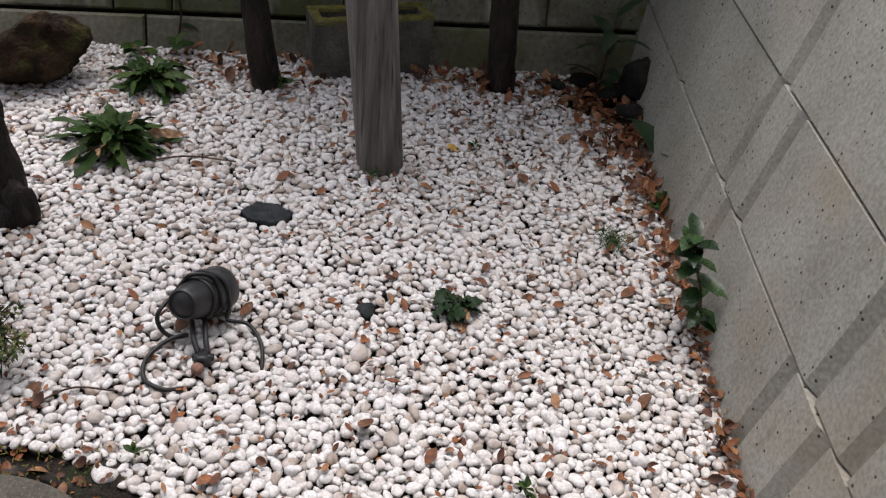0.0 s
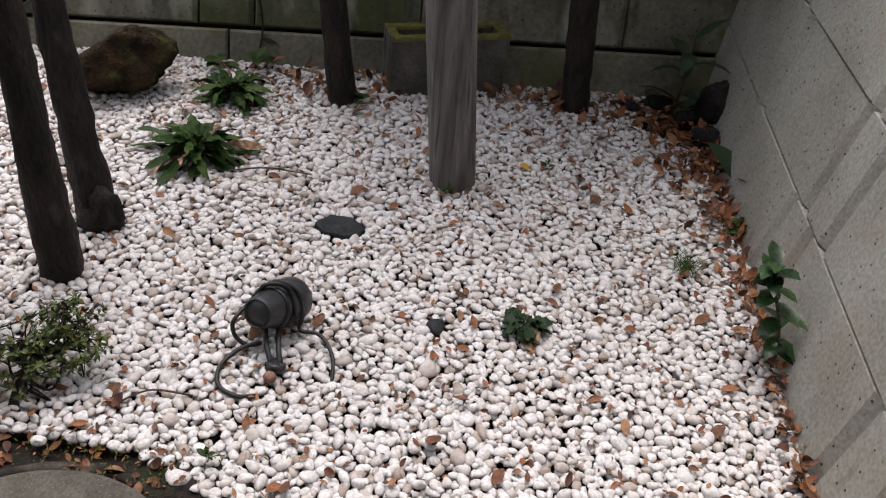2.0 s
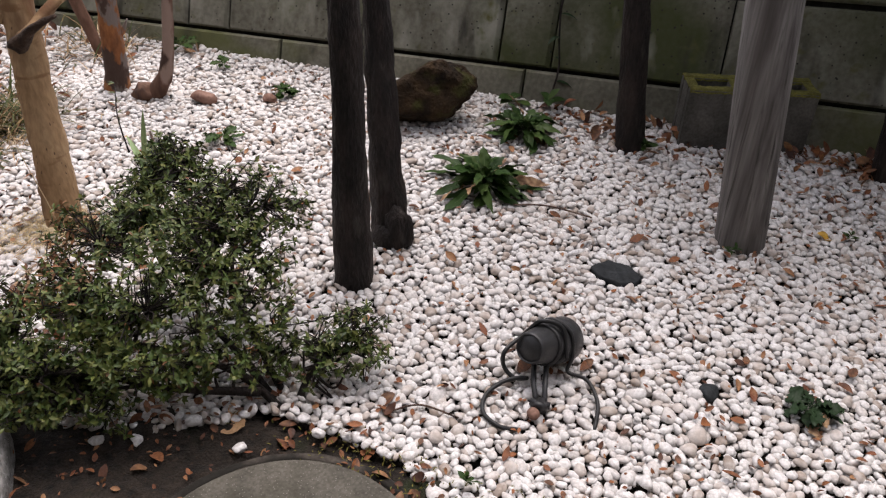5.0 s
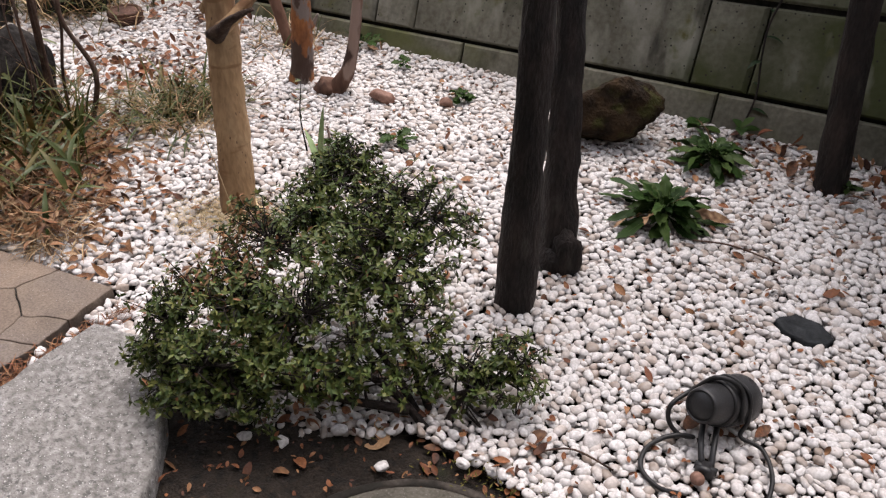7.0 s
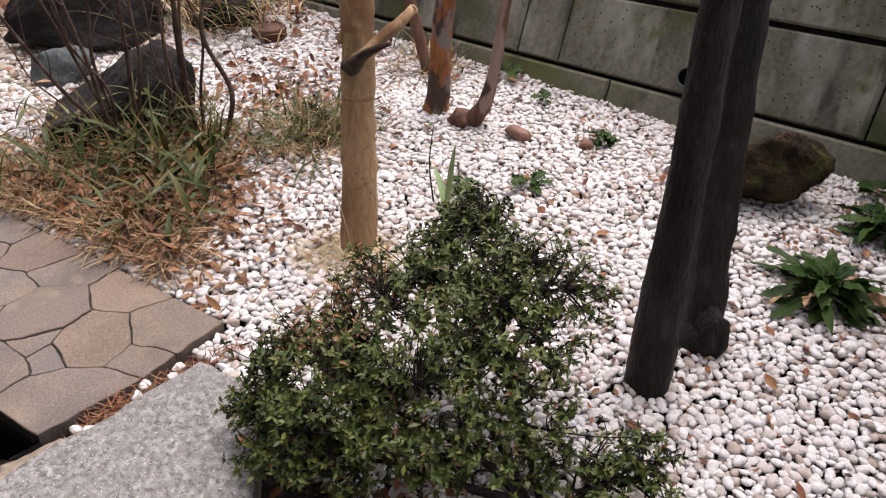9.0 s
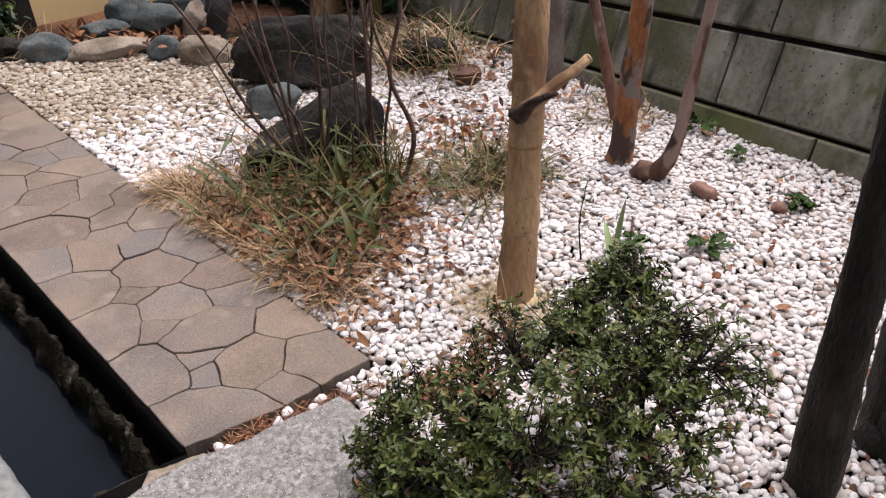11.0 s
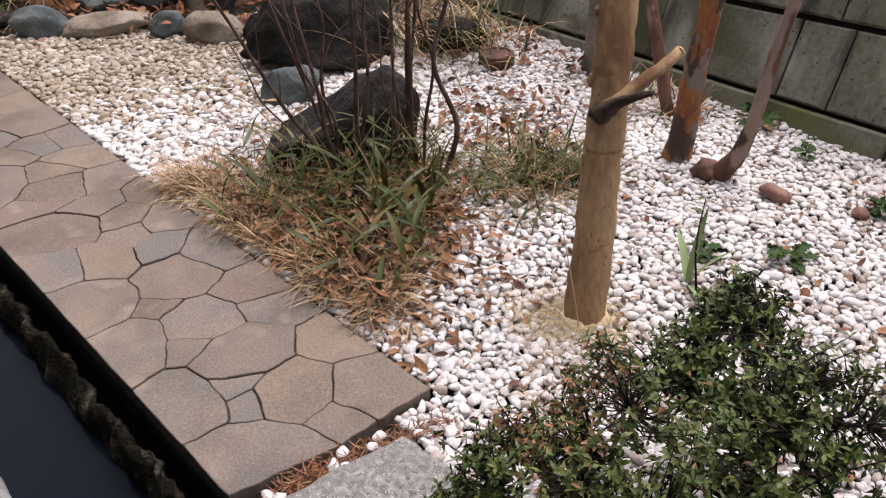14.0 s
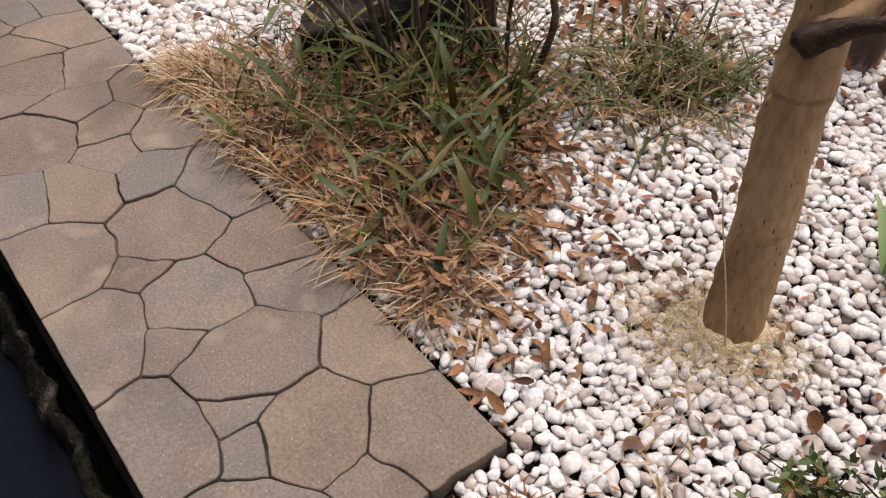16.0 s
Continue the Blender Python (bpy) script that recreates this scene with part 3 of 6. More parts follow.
rough_slab("granite_step", [(-1.375, 1.60), (-1.345, 1.985), (-1.22, 2.02), (-1.02, 1.86), (-0.93, 1.72), (-0.96, 1.42), (-1.3, 1.38)], -0.06, 0.045, M["granite"], "pale rough-hewn granite stepping stone beside the azalea", "stepping stone", 0.014)
rough_slab("small_stone", [(-1.43, 1.60), (-1.405, 1.71), (-1.385, 1.72), (-1.37, 1.56)], -0.05, 0.012, M["rock_tan"], "small brown mossy stone beside the granite step", "stone", 0.01, 8, 5)


# ---- crazy paving ----
def far_edge(x):
    return 2.11 + 0.108 * (x + 1.44)


def clip_poly(P, n, d):
    """The part of a polygon on the side n.p <= d."""
    out = []
    for i in range(len(P)):
        a, b = P[i], P[(i + 1) % len(P)]
        fa, fb = a @ n - d, b @ n - d
        if fa <= 0:
            out.append(a)
        if fa * fb < 0:
            out.append(a + (b - a) * fa / (fa - fb))
    return out


# centres of the stones and how far each one reaches, near end and far end of the path
NEAR = [(-1.558, 1.970, 11.9), (-1.690, 2.006, 11.1), (-1.608, 1.877, 20.7), (-1.693, 1.813, 18.0), (-1.630, 1.804, 18.2), (-1.691, 1.685, 24.2), (-1.764, 1.851, 20.2), (-1.860, 1.794, 13.3), (-1.936, 1.638, 20.8), (-1.915, 1.834, 14.9), (-2.057, 1.757, 4.9), (-1.901, 1.992, 12.4), (-1.994, 2.011, 15.9), (-2.173, 1.873, 17.8), (-2.231, 2.018, 26.9), (-2.346, 1.725, 24.4), (-2.326, 1.887, 21.3), (-2.175, 1.610, 28.5), (-2.361, 1.628, 26.7), (-2.529, 1.711, 28.0), (-2.421, 1.824, 23.8), (-2.503, 1.834, 24.0), (-2.423, 1.929, 24.0), (-2.600, 1.791, 22.0), (-2.753, 1.724, 19.6), (-2.587, 1.955, 19.0), (-1.445, 1.690, 43.6), (-1.527, 1.893, 12.5)]
FAR = [(-3.278, 1.629, 0.0), (-3.468, 1.654, 11.2), (-3.731, 1.601, 44.1), (-3.598, 1.869, 29.5), (-3.346, 1.860, 28.9), (-3.289, 1.726, 8.4), (-3.139, 1.830, 20.4), (-3.147, 1.913, 27.9), (-3.073, 1.715, 12.5), (-2.952, 1.855, 26.6), (-2.991, 1.500, 34.6), (-2.936, 1.605, 26.0), (-2.910, 1.789, 25.3), (-2.809, 1.771, 27.5), (-2.797, 1.833, 24.9), (-3.823, 1.721, 34.7), (-3.806, 1.823, 39.0), (-3.979, 1.738, 22.1), (-4.050, 1.810, 24.3)]
SEEDS = [(x, y, w * 1e-3) for x, y, w in NEAR + FAR]
rp = random.Random(4)
for k in range(16):
    x = -4.24 - 0.14 * k
    SEEDS.append((x, pond_edge(x) + 0.07 + 0.3 * ((k * 0.37) % 1), 0.02))
path = empty("paved_path", "crazy paving path of brown and grey flagstones", "path", "structure")
bed = [(-6.5, pond_edge(-6.5) + 0.006), (-1.447, pond_edge(-1.44) + 0.006), (-1.43, 1.88), (-1.447, 2.1), (-6.5, far_edge(-6.5) - 0.006)]
V, T = prism(bed, -0.04, 0.0105, 0.004)
put("mortar_bed", mesh_of("mortar_bed", V, T, M["bed"], False), path)
S, REACH = np.array(SEEDS)[:, :2], np.array(SEEDS)[:, 2]
area = [np.array(p) for p in [(-6.5, pond_edge(-6.5)), (-1.44, pond_edge(-1.44)), (-1.42, 1.88), (-1.44, 2.11), (-6.5, far_edge(-6.5))]]
for i, s in enumerate(S):
    P = area
    for j, q in enumerate(S):
        if i != j and np.linalg.norm(q - s) < 0.9:
            # joints run closer to small stones
            P = clip_poly(P, q - s, (q - s) @ (q + s) / 2 + (REACH[i] - REACH[j]) / 2)
            if len(P) < 3:
                break
    if len(P) < 3:
        continue
    P, O = np.array(P), []
    c = P.mean(0)
    for a, b in zip(P, np.roll(P, -1, 0)):
        L = np.linalg.norm(b - a)
        n_ = max(1, int(L / 0.011))
        for k in range(n_):
            q = a + (b - a) * k / n_
            w = 0.007 * np.array(noise.noise_vector(Vector((q[0] * 6.5, q[1] * 6.5, 0)))[:2]) + 0.006 * np.array(noise.noise_vector(Vector((q[0] * 15, q[1] * 15, 7)))[:2]) + 0.005 * np.array(noise.noise_vector(Vector((q[0] * 34, q[1] * 34, 2)))[:2]) + 0.0022 * np.array(noise.noise_vector(Vector((q[0] * 90, q[1] * 90, 5)))[:2])
            on_rim = min(abs(q[1] - pond_edge(q[0])), abs(q[1] - far_edge(q[0]))) < 0.002
            q = q + w * (0.12 if on_rim else 1.0)
            d = c - q
            O.append(q + d / np.linalg.norm(d) * max(0.0006, 0.0016 + 0.0026 * noise.noise(Vector((q[0] * 9, q[1] * 9, 4)))))
    # round off the corners
    O = np.array(O)
    O = (3.4 * O + 0.3 * (np.roll(O, 1, 0) + np.roll(O, -1, 0))) / 4
    V, T = prism(O, -0.02, 0.0155 + rp.uniform(-0.002, 0.003), 0.0022)
    put("flagstone", mesh_of("flagstone", V, T, M["flag"], False), path)


# ---- pebbles ----
CELL = 0.005
GX0, GY0 = -4.75, 1.6
HM = np.full((int(5.95 / CELL), int(2.15 / CELL)), -0.035)


def height(x, y):
    i, j = int((x - GX0) / CELL), int((y - GY0) / CELL)
    return HM[i, j] if 0 <= i < HM.shape[0] and 0 <= j < HM.shape[1] else -0.04


def in_gravel(x, y):
    """Where the pebbles lie."""
    if y > 3.66 or x > 0.87 + 0.135 * (y - 2.0) + 0.02 or x < -4.45:
        return False
    if (x - 1.12) ** 2 + (y - 3.6) ** 2 < (0.27 + 0.06 * math.sin(17 * y)) ** 2:
        return False
    if ((x + 0.055) / 0.072) ** 2 + ((y - 2.78) / 0.05) ** 2 < 1 or (x - 0.181) ** 2 + (y - 2.437) ** 2 < 0.028 ** 2:
        return False
    if x < -1.43:
        return y > far_edge(x) + 0.015 and (x > -3.95 or y < 2.2 + (x + 4.45) * 0.95)
    if x < -1.3:
        return y > 2.02
    if x < -0.66:
        return y > 1.97 + 0.14 * max(0.0, (x + 0.82) / 0.16) + 0.02 * math.sin(x * 21) - 0.1 * (x + 0.66) * (x < -1.0)
    if x < -0.2:
        return (x + 0.45) ** 2 + (y - 1.80) ** 2 > 0.285 ** 2 and y > 2.1 - 0.4 * max(0, x + 0.48)
    return y > 1.72


def tan_share(x, y):
    return max(0.0, min(1.0, (-2.92 - x + 0.15 * (y - 2.2)) / 0.6))


def pebbles(tries):
    """A top layer of stones lying side by side, and the smaller ones that show in the gaps beneath."""
    levels = [ball(3), ball(2), ball(1)]
    r = np.random.default_rng(11)
    shapes = []
    for k in range(32):
        off = r.uniform(0, 50, 3)
        k1, tw = r.uniform(0.12, 0.24), r.uniform(-0.25, 0.25)
        cuts = [(d / np.linalg.norm(d), r.uniform(0.66, 0.86)) for d in r.normal(0, 1, (5, 3))]
        made = []
        for V, T in levels:
            V = V.copy()
            for d, hh in cuts:
                V -= np.outer(np.maximum(V @ d - hh, 0) * 0.7, d)
            W = V * 1.1 * np.array([1 + k1 * noise.noise(Vector(v * 0.8 + off)) for v in V])[:, None]
            W[:, 1] *= 1 + tw * W[:, 0]
            made.append((W, T))
        shapes.append(made)
    heaps = {"white": Heap(), "tan": Heap()}
    top, low = np.zeros(HM.shape, bool), np.zeros(HM.shape, bool)
    for taken, sink, share, n_try, grade in ((top, 0.0, 0.15, tries, 1), (low, 0.0062, 0.35, tries // 2, 2)):
        pts = r.uniform((-4.5, 1.65), (1.1, 3.68), (n_try, 2))
        for n_, (x, y) in enumerate(pts):
            i, j = int((x - GX0) / CELL), int((y - GY0) / CELL)
            if taken[i, j] or not in_gravel(x, y):
                continue
            # large stones first, smaller ones squeezed in between
            late = n_ / n_try
            a = 0.0129 * math.exp(r.normal(0, 0.2)) * (1.0 - 0.38 * late) * (1.3 if x < -2.7 else 1.0)
            b, c = a * r.uniform(0.56, 0.86), a * r.uniform(0.4, 0.58)
            yaw = r.uniform(0, 6.283)
            k = int(a / CELL) + 1
            gi, gj = np.mgrid[-k:k + 1, -k:k + 1] * CELL
            ca, sa = math.cos(yaw), math.sin(yaw)
            e = ((gi * ca + gj * sa) / a) ** 2 + ((gj * ca - gi * sa) / b) ** 2
            ok = e < 1
            win = taken[i - k:i + k + 1, j - k:j + k + 1]
            if win.shape != e.shape or (win & ok).sum() > share * ok.sum():
                continue
            if grade == 2 and (top[i - k:i + k + 1, j - k:j + k + 1] & ok).sum() > 0.96 * ok.sum():
                continue
            win |= ok
            z = 0.002 + 0.007 * noise.noise(Vector((x * 3, y * 3, 0))) + r.normal(0, 0.0024) - sink
            hm = HM[i - k:i + k + 1, j - k:j + k + 1]
            hm[ok] = np.maximum(hm[ok], z + (c * np.sqrt(np.maximum(0, 1 - e)))[ok])
            near = -1.55 < x < -1.0 and y < 2.36
            W, T = shapes[r.integers(32)][0 if near and grade == 1 else grade]
            R = np.array(Euler((r.normal(0, 0.24), r.normal(0, 0.2), yaw)).to_matrix())
            heaps["tan" if r.random() < tan_share(x, y) else "white"].add((W * (a, b, c)) @ R.T + (x, y, z), T)
    return heaps


HEAPS = pebbles(330000)
put("pebble_bed", HEAPS["white"].mesh("pebble_bed", M["pebble"]), label="bed of rounded white pebbles", category="pebbles", kind="stuff")
put("tan_pebbles", HEAPS["tan"].mesh("tan_pebbles", M["tan_pebble"]), label="coarser tan and grey pebbles mixed into the bed", category="pebbles", kind="stuff")


# ---- trees and post ----
def trunk(name, label, pts, radii, mat, n=40, sides=16, rough=0.12, category="tree", burls=(), limbs=(), crown=None, seed=0.0, ridges=0):
    """A tree: a trunk with knots, cut or living limbs and, where given, a crown out of view."""
    root = empty(name, label, category, at=pts[0])
    P = curve(pts, n)
    R = np.interp(np.linspace(0, 1, n), np.linspace(0, 1, len(radii)), radii)
    h = Heap()
    h.add(*tube(P, R, sides, rough, seed))
    if ridges:
        for k in range(ridges):
            i = 2 + int(k * (n * 0.55) / ridges)
            q = np.array([P[i] + (P[i + 1] - P[i]) * f for f in np.linspace(-0.25, 0.25, 5)])
            h.add(*tube(q, R[i] * np.array([1.0, 1.015, 1.028, 1.012, 1.0]), sides, 0.08, k, False))
    for at, size, sd in burls:
        V, T = lump(size, sd, 3, 0.35)
        put("burl", mesh_of("burl", V + np.array(at), T, mat), root)
    me = h.mesh("trunk", mat)
    put("trunk", me, root)
    for lp, lr, lm, lname in limbs:
        V, T = tube(curve(lp, 14), np.interp(np.linspace(0, 1, 14), np.linspace(0, 1, len(lr)), lr), 12, 0.45, seed + 5)
        limb = put(lname, mesh_of(lname, V, T, lm), root)
        if lname == "sawn_branch":
            e = np.array(lp[-1])
            d = e - np.array(lp[-2])
            d /= np.linalg.norm(d)
            put("cut_face", mesh_of("cut_face", *tube([e - d * 0.002, e + d * 0.0015], lr[-1] * 1.02, 12), M["cut"]), limb, "pale sawn end")
    if crown:
        c, size, count, lmat, ls = crown
        g = Heap()
        r = np.random.default_rng(int(seed * 10) + 3)
        br = Heap()
        tips = []
        for k in range(16):
            d = r.normal(0, 1, 3)
            d[2] = abs(d[2]) * 0.7
            d /= np.linalg.norm(d)
            end = np.array(c) + d * np.array(size) * r.uniform(0.6, 1)
            line = curve([P[-1 - k % 6], (P[-1] + end) / 2 + r.normal(0, 0.08, 3), end], 8)
            br.add(*tube(line, np.linspace(0.014, 0.003, 8), 5))
            tips.append(line[3:])
        put("limb_mass", br.mesh("limb_mass", mat), root)
        tips = np.vstack(tips)
        for k in range(count):
            p = tips[r.integers(len(tips))] + r.normal(0, 0.11, 3)
            V, T = blade(ls * r.uniform(0.7, 1.2), ls * 0.42, r.uniform(0, 0.7), 3)
            g.add(turned(V, p, r.uniform(0, 6.28), r.uniform(-0.7, 0.4), r.uniform(-0.5, 0.5)), T)
        put("crown", g.mesh("crown", lmat), root)
    return root


def lean(base, d, h, bend=(0, 0)):
    b = np.array(base, float)
    return [tuple(b + np.array([d[0] * k + bend[0] * math.sin(k * 2.5), d[1] * k + bend[1] * math.sin(k * 2.5), k])) for k in np.linspace(-0.05, h, 6)]


trunk("tree_trunk", "slender dark-barked tree standing in the pebbles", lean((-0.645, 2.552, 0), (-0.029, 0.072), 2.4), [0.05, 0.036, 0.031, 0.032, 0.031, 0.03, 0.028], M["bark_dark"], 90, 24, 0.15, crown=((-0.6, 3.0, 3.6), (1.0, 0.9, 0.5), 120, M["ivy"], 0.08), seed=1.0)
trunk("tree_trunk", "dark-barked tree with a burl at its foot", lean((-0.622, 2.735, 0), (-0.12, 0.18), 2.4), [0.046, 0.036, 0.03, 0.029, 0.028, 0.028, 0.027], M["bark_dark"], 90, 24, 0.2, burls=[((-0.598, 2.722, 0.04), (0.04, 0.036, 0.07), 3), ((-0.622, 2.72, 0.02), (0.05, 0.042, 0.04), 5)], crown=((-0.9, 3.3, 3.6), (1.0, 0.9, 0.5), 120, M["ivy"], 0.08), seed=2.0)
# the next two carry dense crowns, added out of view to shade the wall corner
trunk("tree_trunk", "dark tree trunk close to the concrete wall", lean((-0.107, 3.445, 0), (-0.115, 0.05), 2.3), [0.046, 0.038, 0.035, 0.036, 0.033, 0.03], M["bark_dark"], 50, 16, 0.14, burls=[((-0.135, 3.45, 0.2), (0.02, 0.02, 0.03), 8)], crown=((0.1, 4.1, 1.7), (0.7, 0.3, 0.35), 3500, M["ivy"], 0.08), seed=3.0)
trunk("tree_trunk", "dark leaning tree trunk in the shaded corner", lean((0.634, 3.52, 0), (-0.09, 0.05), 2.2), [0.046, 0.042, 0.04, 0.038, 0.036, 0.034, 0.03], M["bark_dark"], 50, 16, 0.14, crown=((0.72, 3.95, 1.15), (0.75, 0.28, 0.3), 6000, M["ivy"], 0.14), seed=4.0)

# the grey post
post = empty("wooden_post", "weathered grey octagonal wooden post set in the pebbles", "post", at=(0.229, 3.034, 0))
P = np.array(lean((0.229, 3.034, 0), (-0.107, 0.05), 2.6))
P = curve(P, 60)
V, T = [], []
sides = 32
for i, p in enumerate(P):
    r_ = 0.064 * (1 - 0.012 * i / 60 * 6)
    for k in range(sides):
        a = 2 * math.pi * k / sides + 0.2
        f = 1 / max(abs(math.cos((a % (math.pi / 4)) - math.pi / 8)), 0.5) * math.cos(math.pi / 8)
        q = r_ * (0.55 * f + 0.45) * (1 + 0.03 * noise.noise(Vector((math.cos(a) * 3, math.sin(a) * 3, p[2] * 0.9))) - 0.05 * max(0, noise.noise(Vector((math.cos(a) * 14, math.sin(a) * 14, p[2] * 1.6)))))
        V.append((p[0] + q * math.cos(a), p[1] + q * math.sin(a), p[2]))
T = [(i * sides + k, i * sides + (k + 1) % sides, (i + 1) * sides + (k + 1) % sides, (i + 1) * sides + k) for i in range(len(P) - 1) for k in range(sides)]
put("shaft", mesh_of("shaft", V, T, M["post"]), post)
h = Heap()
for k in range(7):
    V, T = blade(0.024, 0.008, 0.6, 4)
    h.add(turned(V, (0.2 + 0.003 * k, 2.96, 0.012 + 0.002 * k), k * 2.4, 0.3 + 0.1 * k), T)
put("sprig", h.mesh("sprig", M["weed"]), label="small green sprig at the foot of the post", category="weed")

trunk("pruned_tree", "pale pruned tree trunk with a sawn side branch", lean((-1.424, 2.514, 0), (-0.165, 0.212), 2.2, (0.006, 0.004)), [0.046, 0.039, 0.037, 0.036, 0.036, 0.035, 0.034], M["bark_pale"], 110, 24, 0.16, ridges=3, burls=[((-1.424 - 0.165 * z - 0.53 * k, 2.514 + 0.212 * z - 0.85 * k, z), (0.008, 0.009, h_ * 0.8), sd) for z, k, h_, sd in ((0.13, 0.033, 0.022, 7), (0.24, 0.031, 0.014, 11), (0.345, 0.031, 0.024, 6), (0.5, 0.032, 0.016, 4), (0.63, 0.03, 0.014, 13))],
      limbs=[([(-1.475, 2.59, 0.455), (-1.45, 2.605, 0.482), (-1.432, 2.655, 0.517), (-1.425, 2.735, 0.552)], [0.02, 0.0145, 0.012, 0.0105], M["bark_pale"], "sawn_branch"), ([(-1.475, 2.575, 0.45), (-1.445, 2.566, 0.474), (-1.40, 2.562, 0.508), (-1.34, 2.564, 0.54)], [0.022, 0.0165, 0.009, 0.004], M["bark_stub"], "dead_stub")], seed=5.0)
trunk("peeling_tree", "slim tree with peeling orange bark", [(-1.795, 3.24, -0.03), (-1.775, 3.245, 0.12), (-1.765, 3.25, 0.3), (-1.735, 3.26, 0.6), (-1.70, 3.27, 1.1), (-1.65, 3.28, 2.0)], [0.042, 0.035, 0.031, 0.03, 0.028, 0.024], M["bark_orange"], 50, 16, 0.2,
      limbs=[([(-1.775, 3.245, 0.16), (-1.75, 3.262, 0.19), (-1.725, 3.28, 0.24)], [0.02, 0.01, 0.002], M["bark_orange"], "splinter")], seed=6.0)
trunk("crooked_tree", "thin reddish tree rising crookedly from a swollen foot", [(-1.655, 3.235, -0.02), (-1.625, 3.24, 0.03), (-1.592, 3.25, 0.09), (-1.57, 3.26, 0.2), (-1.54, 3.265, 0.42), (-1.50, 3.27, 0.7), (-1.46, 3.28, 1.2), (-1.4, 3.3, 2.0)], [0.034, 0.028, 0.022, 0.0175, 0.016, 0.0155, 0.014, 0.012], M["bark_red"], 60, 14, 0.18, burls=[((-1.665, 3.225, 0.02), (0.045, 0.035, 0.03), 9)], seed=7.0)
trunk("forked_tree", "grey-barked tree forking beside the concrete wall", [(-2.45, 3.56, -0.03), (-2.44, 3.56, 0.2), (-2.46, 3.56, 0.45), (-2.5, 3.55, 0.7), (-2.6, 3.5, 1.3), (-2.65, 3.5, 2.0)], [0.04, 0.032, 0.029, 0.026, 0.022, 0.018], M["bark_grey"], 40, 14, 0.16,
      limbs=[([(-2.46, 3.56, 0.45), (-2.42, 3.57, 0.62), (-2.44, 3.58, 0.8), (-2.4, 3.6, 1.2)], [0.024, 0.02, 0.017, 0.012], M["bark_grey"], "limb"), ([(-2.0, 3.45, 0.0), (-2.07, 3.46, 0.2), (-2.2, 3.48, 0.5), (-2.36, 3.5, 0.85), (-2.5, 3.52, 1.2)], [0.02, 0.018, 0.016, 0.013, 0.01], M["bark_red"], "leaning_limb")], seed=8.0)
trunk("thick_tree", "pale thick tree trunk behind the dark boulders", lean((-4.03, 3.43, 0), (0.04, 0.05), 2.2), [0.085, 0.075, 0.07, 0.07, 0.066, 0.06], M["bark_pale"], 30, 18, 0.08, crown=((-4.0, 3.5, 2.6), (0.7, 0.6, 0.5), 600, M["ivy"], 0.09), seed=9.0)
trunk("mossy_tree", "slim rough tree among ivy beside the gate post", lean((-5.02, 1.93, 0), (0.0, 0.03), 2.2), [0.06, 0.045, 0.042, 0.04, 0.036], M["bark_grey"], 30, 14, 0.2, seed=10.0)

# sawdust round the pruned trunk
h = Heap()
rs = np.random.default_rng(21)
V = []
for k in range(40):
    a = 2 * math.pi * k / 40
    w = 0.016 + 0.012 * noise.noise(Vector((math.cos(a) * 1.7, math.sin(a) * 1.7, 3))) + 0.006 * noise.noise(Vector((math.cos(a) * 7, math.sin(a) * 7, 9)))
    for f, z in ((0, 0.019), (0.35, 0.016), (0.8, 0.012), (1.0, 0.0)):
        d = 0.036 + max(w, 0.004) * 1.15 * f
        x, y = -1.424 + d * math.cos(a), 2.514 + d * math.sin(a)
        V.append((x, y, z + 0.006 * noise.noise(Vector((x * 60, y * 60, 0)))))
h.add(np.array(V), np.array([(k * 4 + j, ((k + 1) % 40) * 4 + j, ((k + 1) % 40) * 4 + j + 1, k * 4 + j + 1) for k in range(40) for j in range(3)]))
for k in range(9000):
    a, d = rs.uniform(0, 6.28), 0.04 + abs(rs.normal(0, 0.042))
    if k > 6500:
        a, d = rs.normal(-2.2, 0.45), rs.uniform(0.05, 0.17)
    x, y = -1.424 + d * math.cos(a) * 1.2 + 0.005, 2.514 + d * math.sin(a) * 0.95 - 0.01
    V, T = blade(rs.uniform(0.005, 0.014), rs.uniform(0.0025, 0.005), 0.3, 1)
    h.add(turned(V, (x, y, height(x, y) + rs.uniform(0.0, 0.004)), rs.uniform(0, 6.28), rs.uniform(-0.4, 0.4), rs.uniform(-1, 1)), T)
put("sawdust", h.mesh("sawdust", M["sawdust"]), label="pale sawdust round the foot of the pruned tree", category="sawdust", kind="stuff")


# ---- stones ----
def stone(name, label, at, size, mat, seed, yaw=0.0, rough=0.22, facets=6, level=4, sink=0.25, group="", foot=0.5, tip=(0.0, 0.0), rise=0.0):
    V, T = lump(size, seed, level, rough, facets)
    V[:, :2] *= (1 + foot * np.clip(-V[:, 2] / size[2], 0, 1) ** 1.5)[:, None]
    V[:, 2] *= 1 + rise * V[:, 0] / size[0]
    if rise:
        V[:, 2] = np.where(V[:, 2] < 0, V[:, 2].min(), V[:, 2])
    V = turned(V, (0, 0, 0), yaw)
    V[:, 2] -= V[:, 2].min() * (1 - sink)
    V[:, :2] += np.outer(V[:, 2], tip)
    return put(name, mesh_of(name, V, T, mat), label=label, category="stone", group=group, at=(at[0], at[1], at[2] if len(at) > 2 else 0.0))


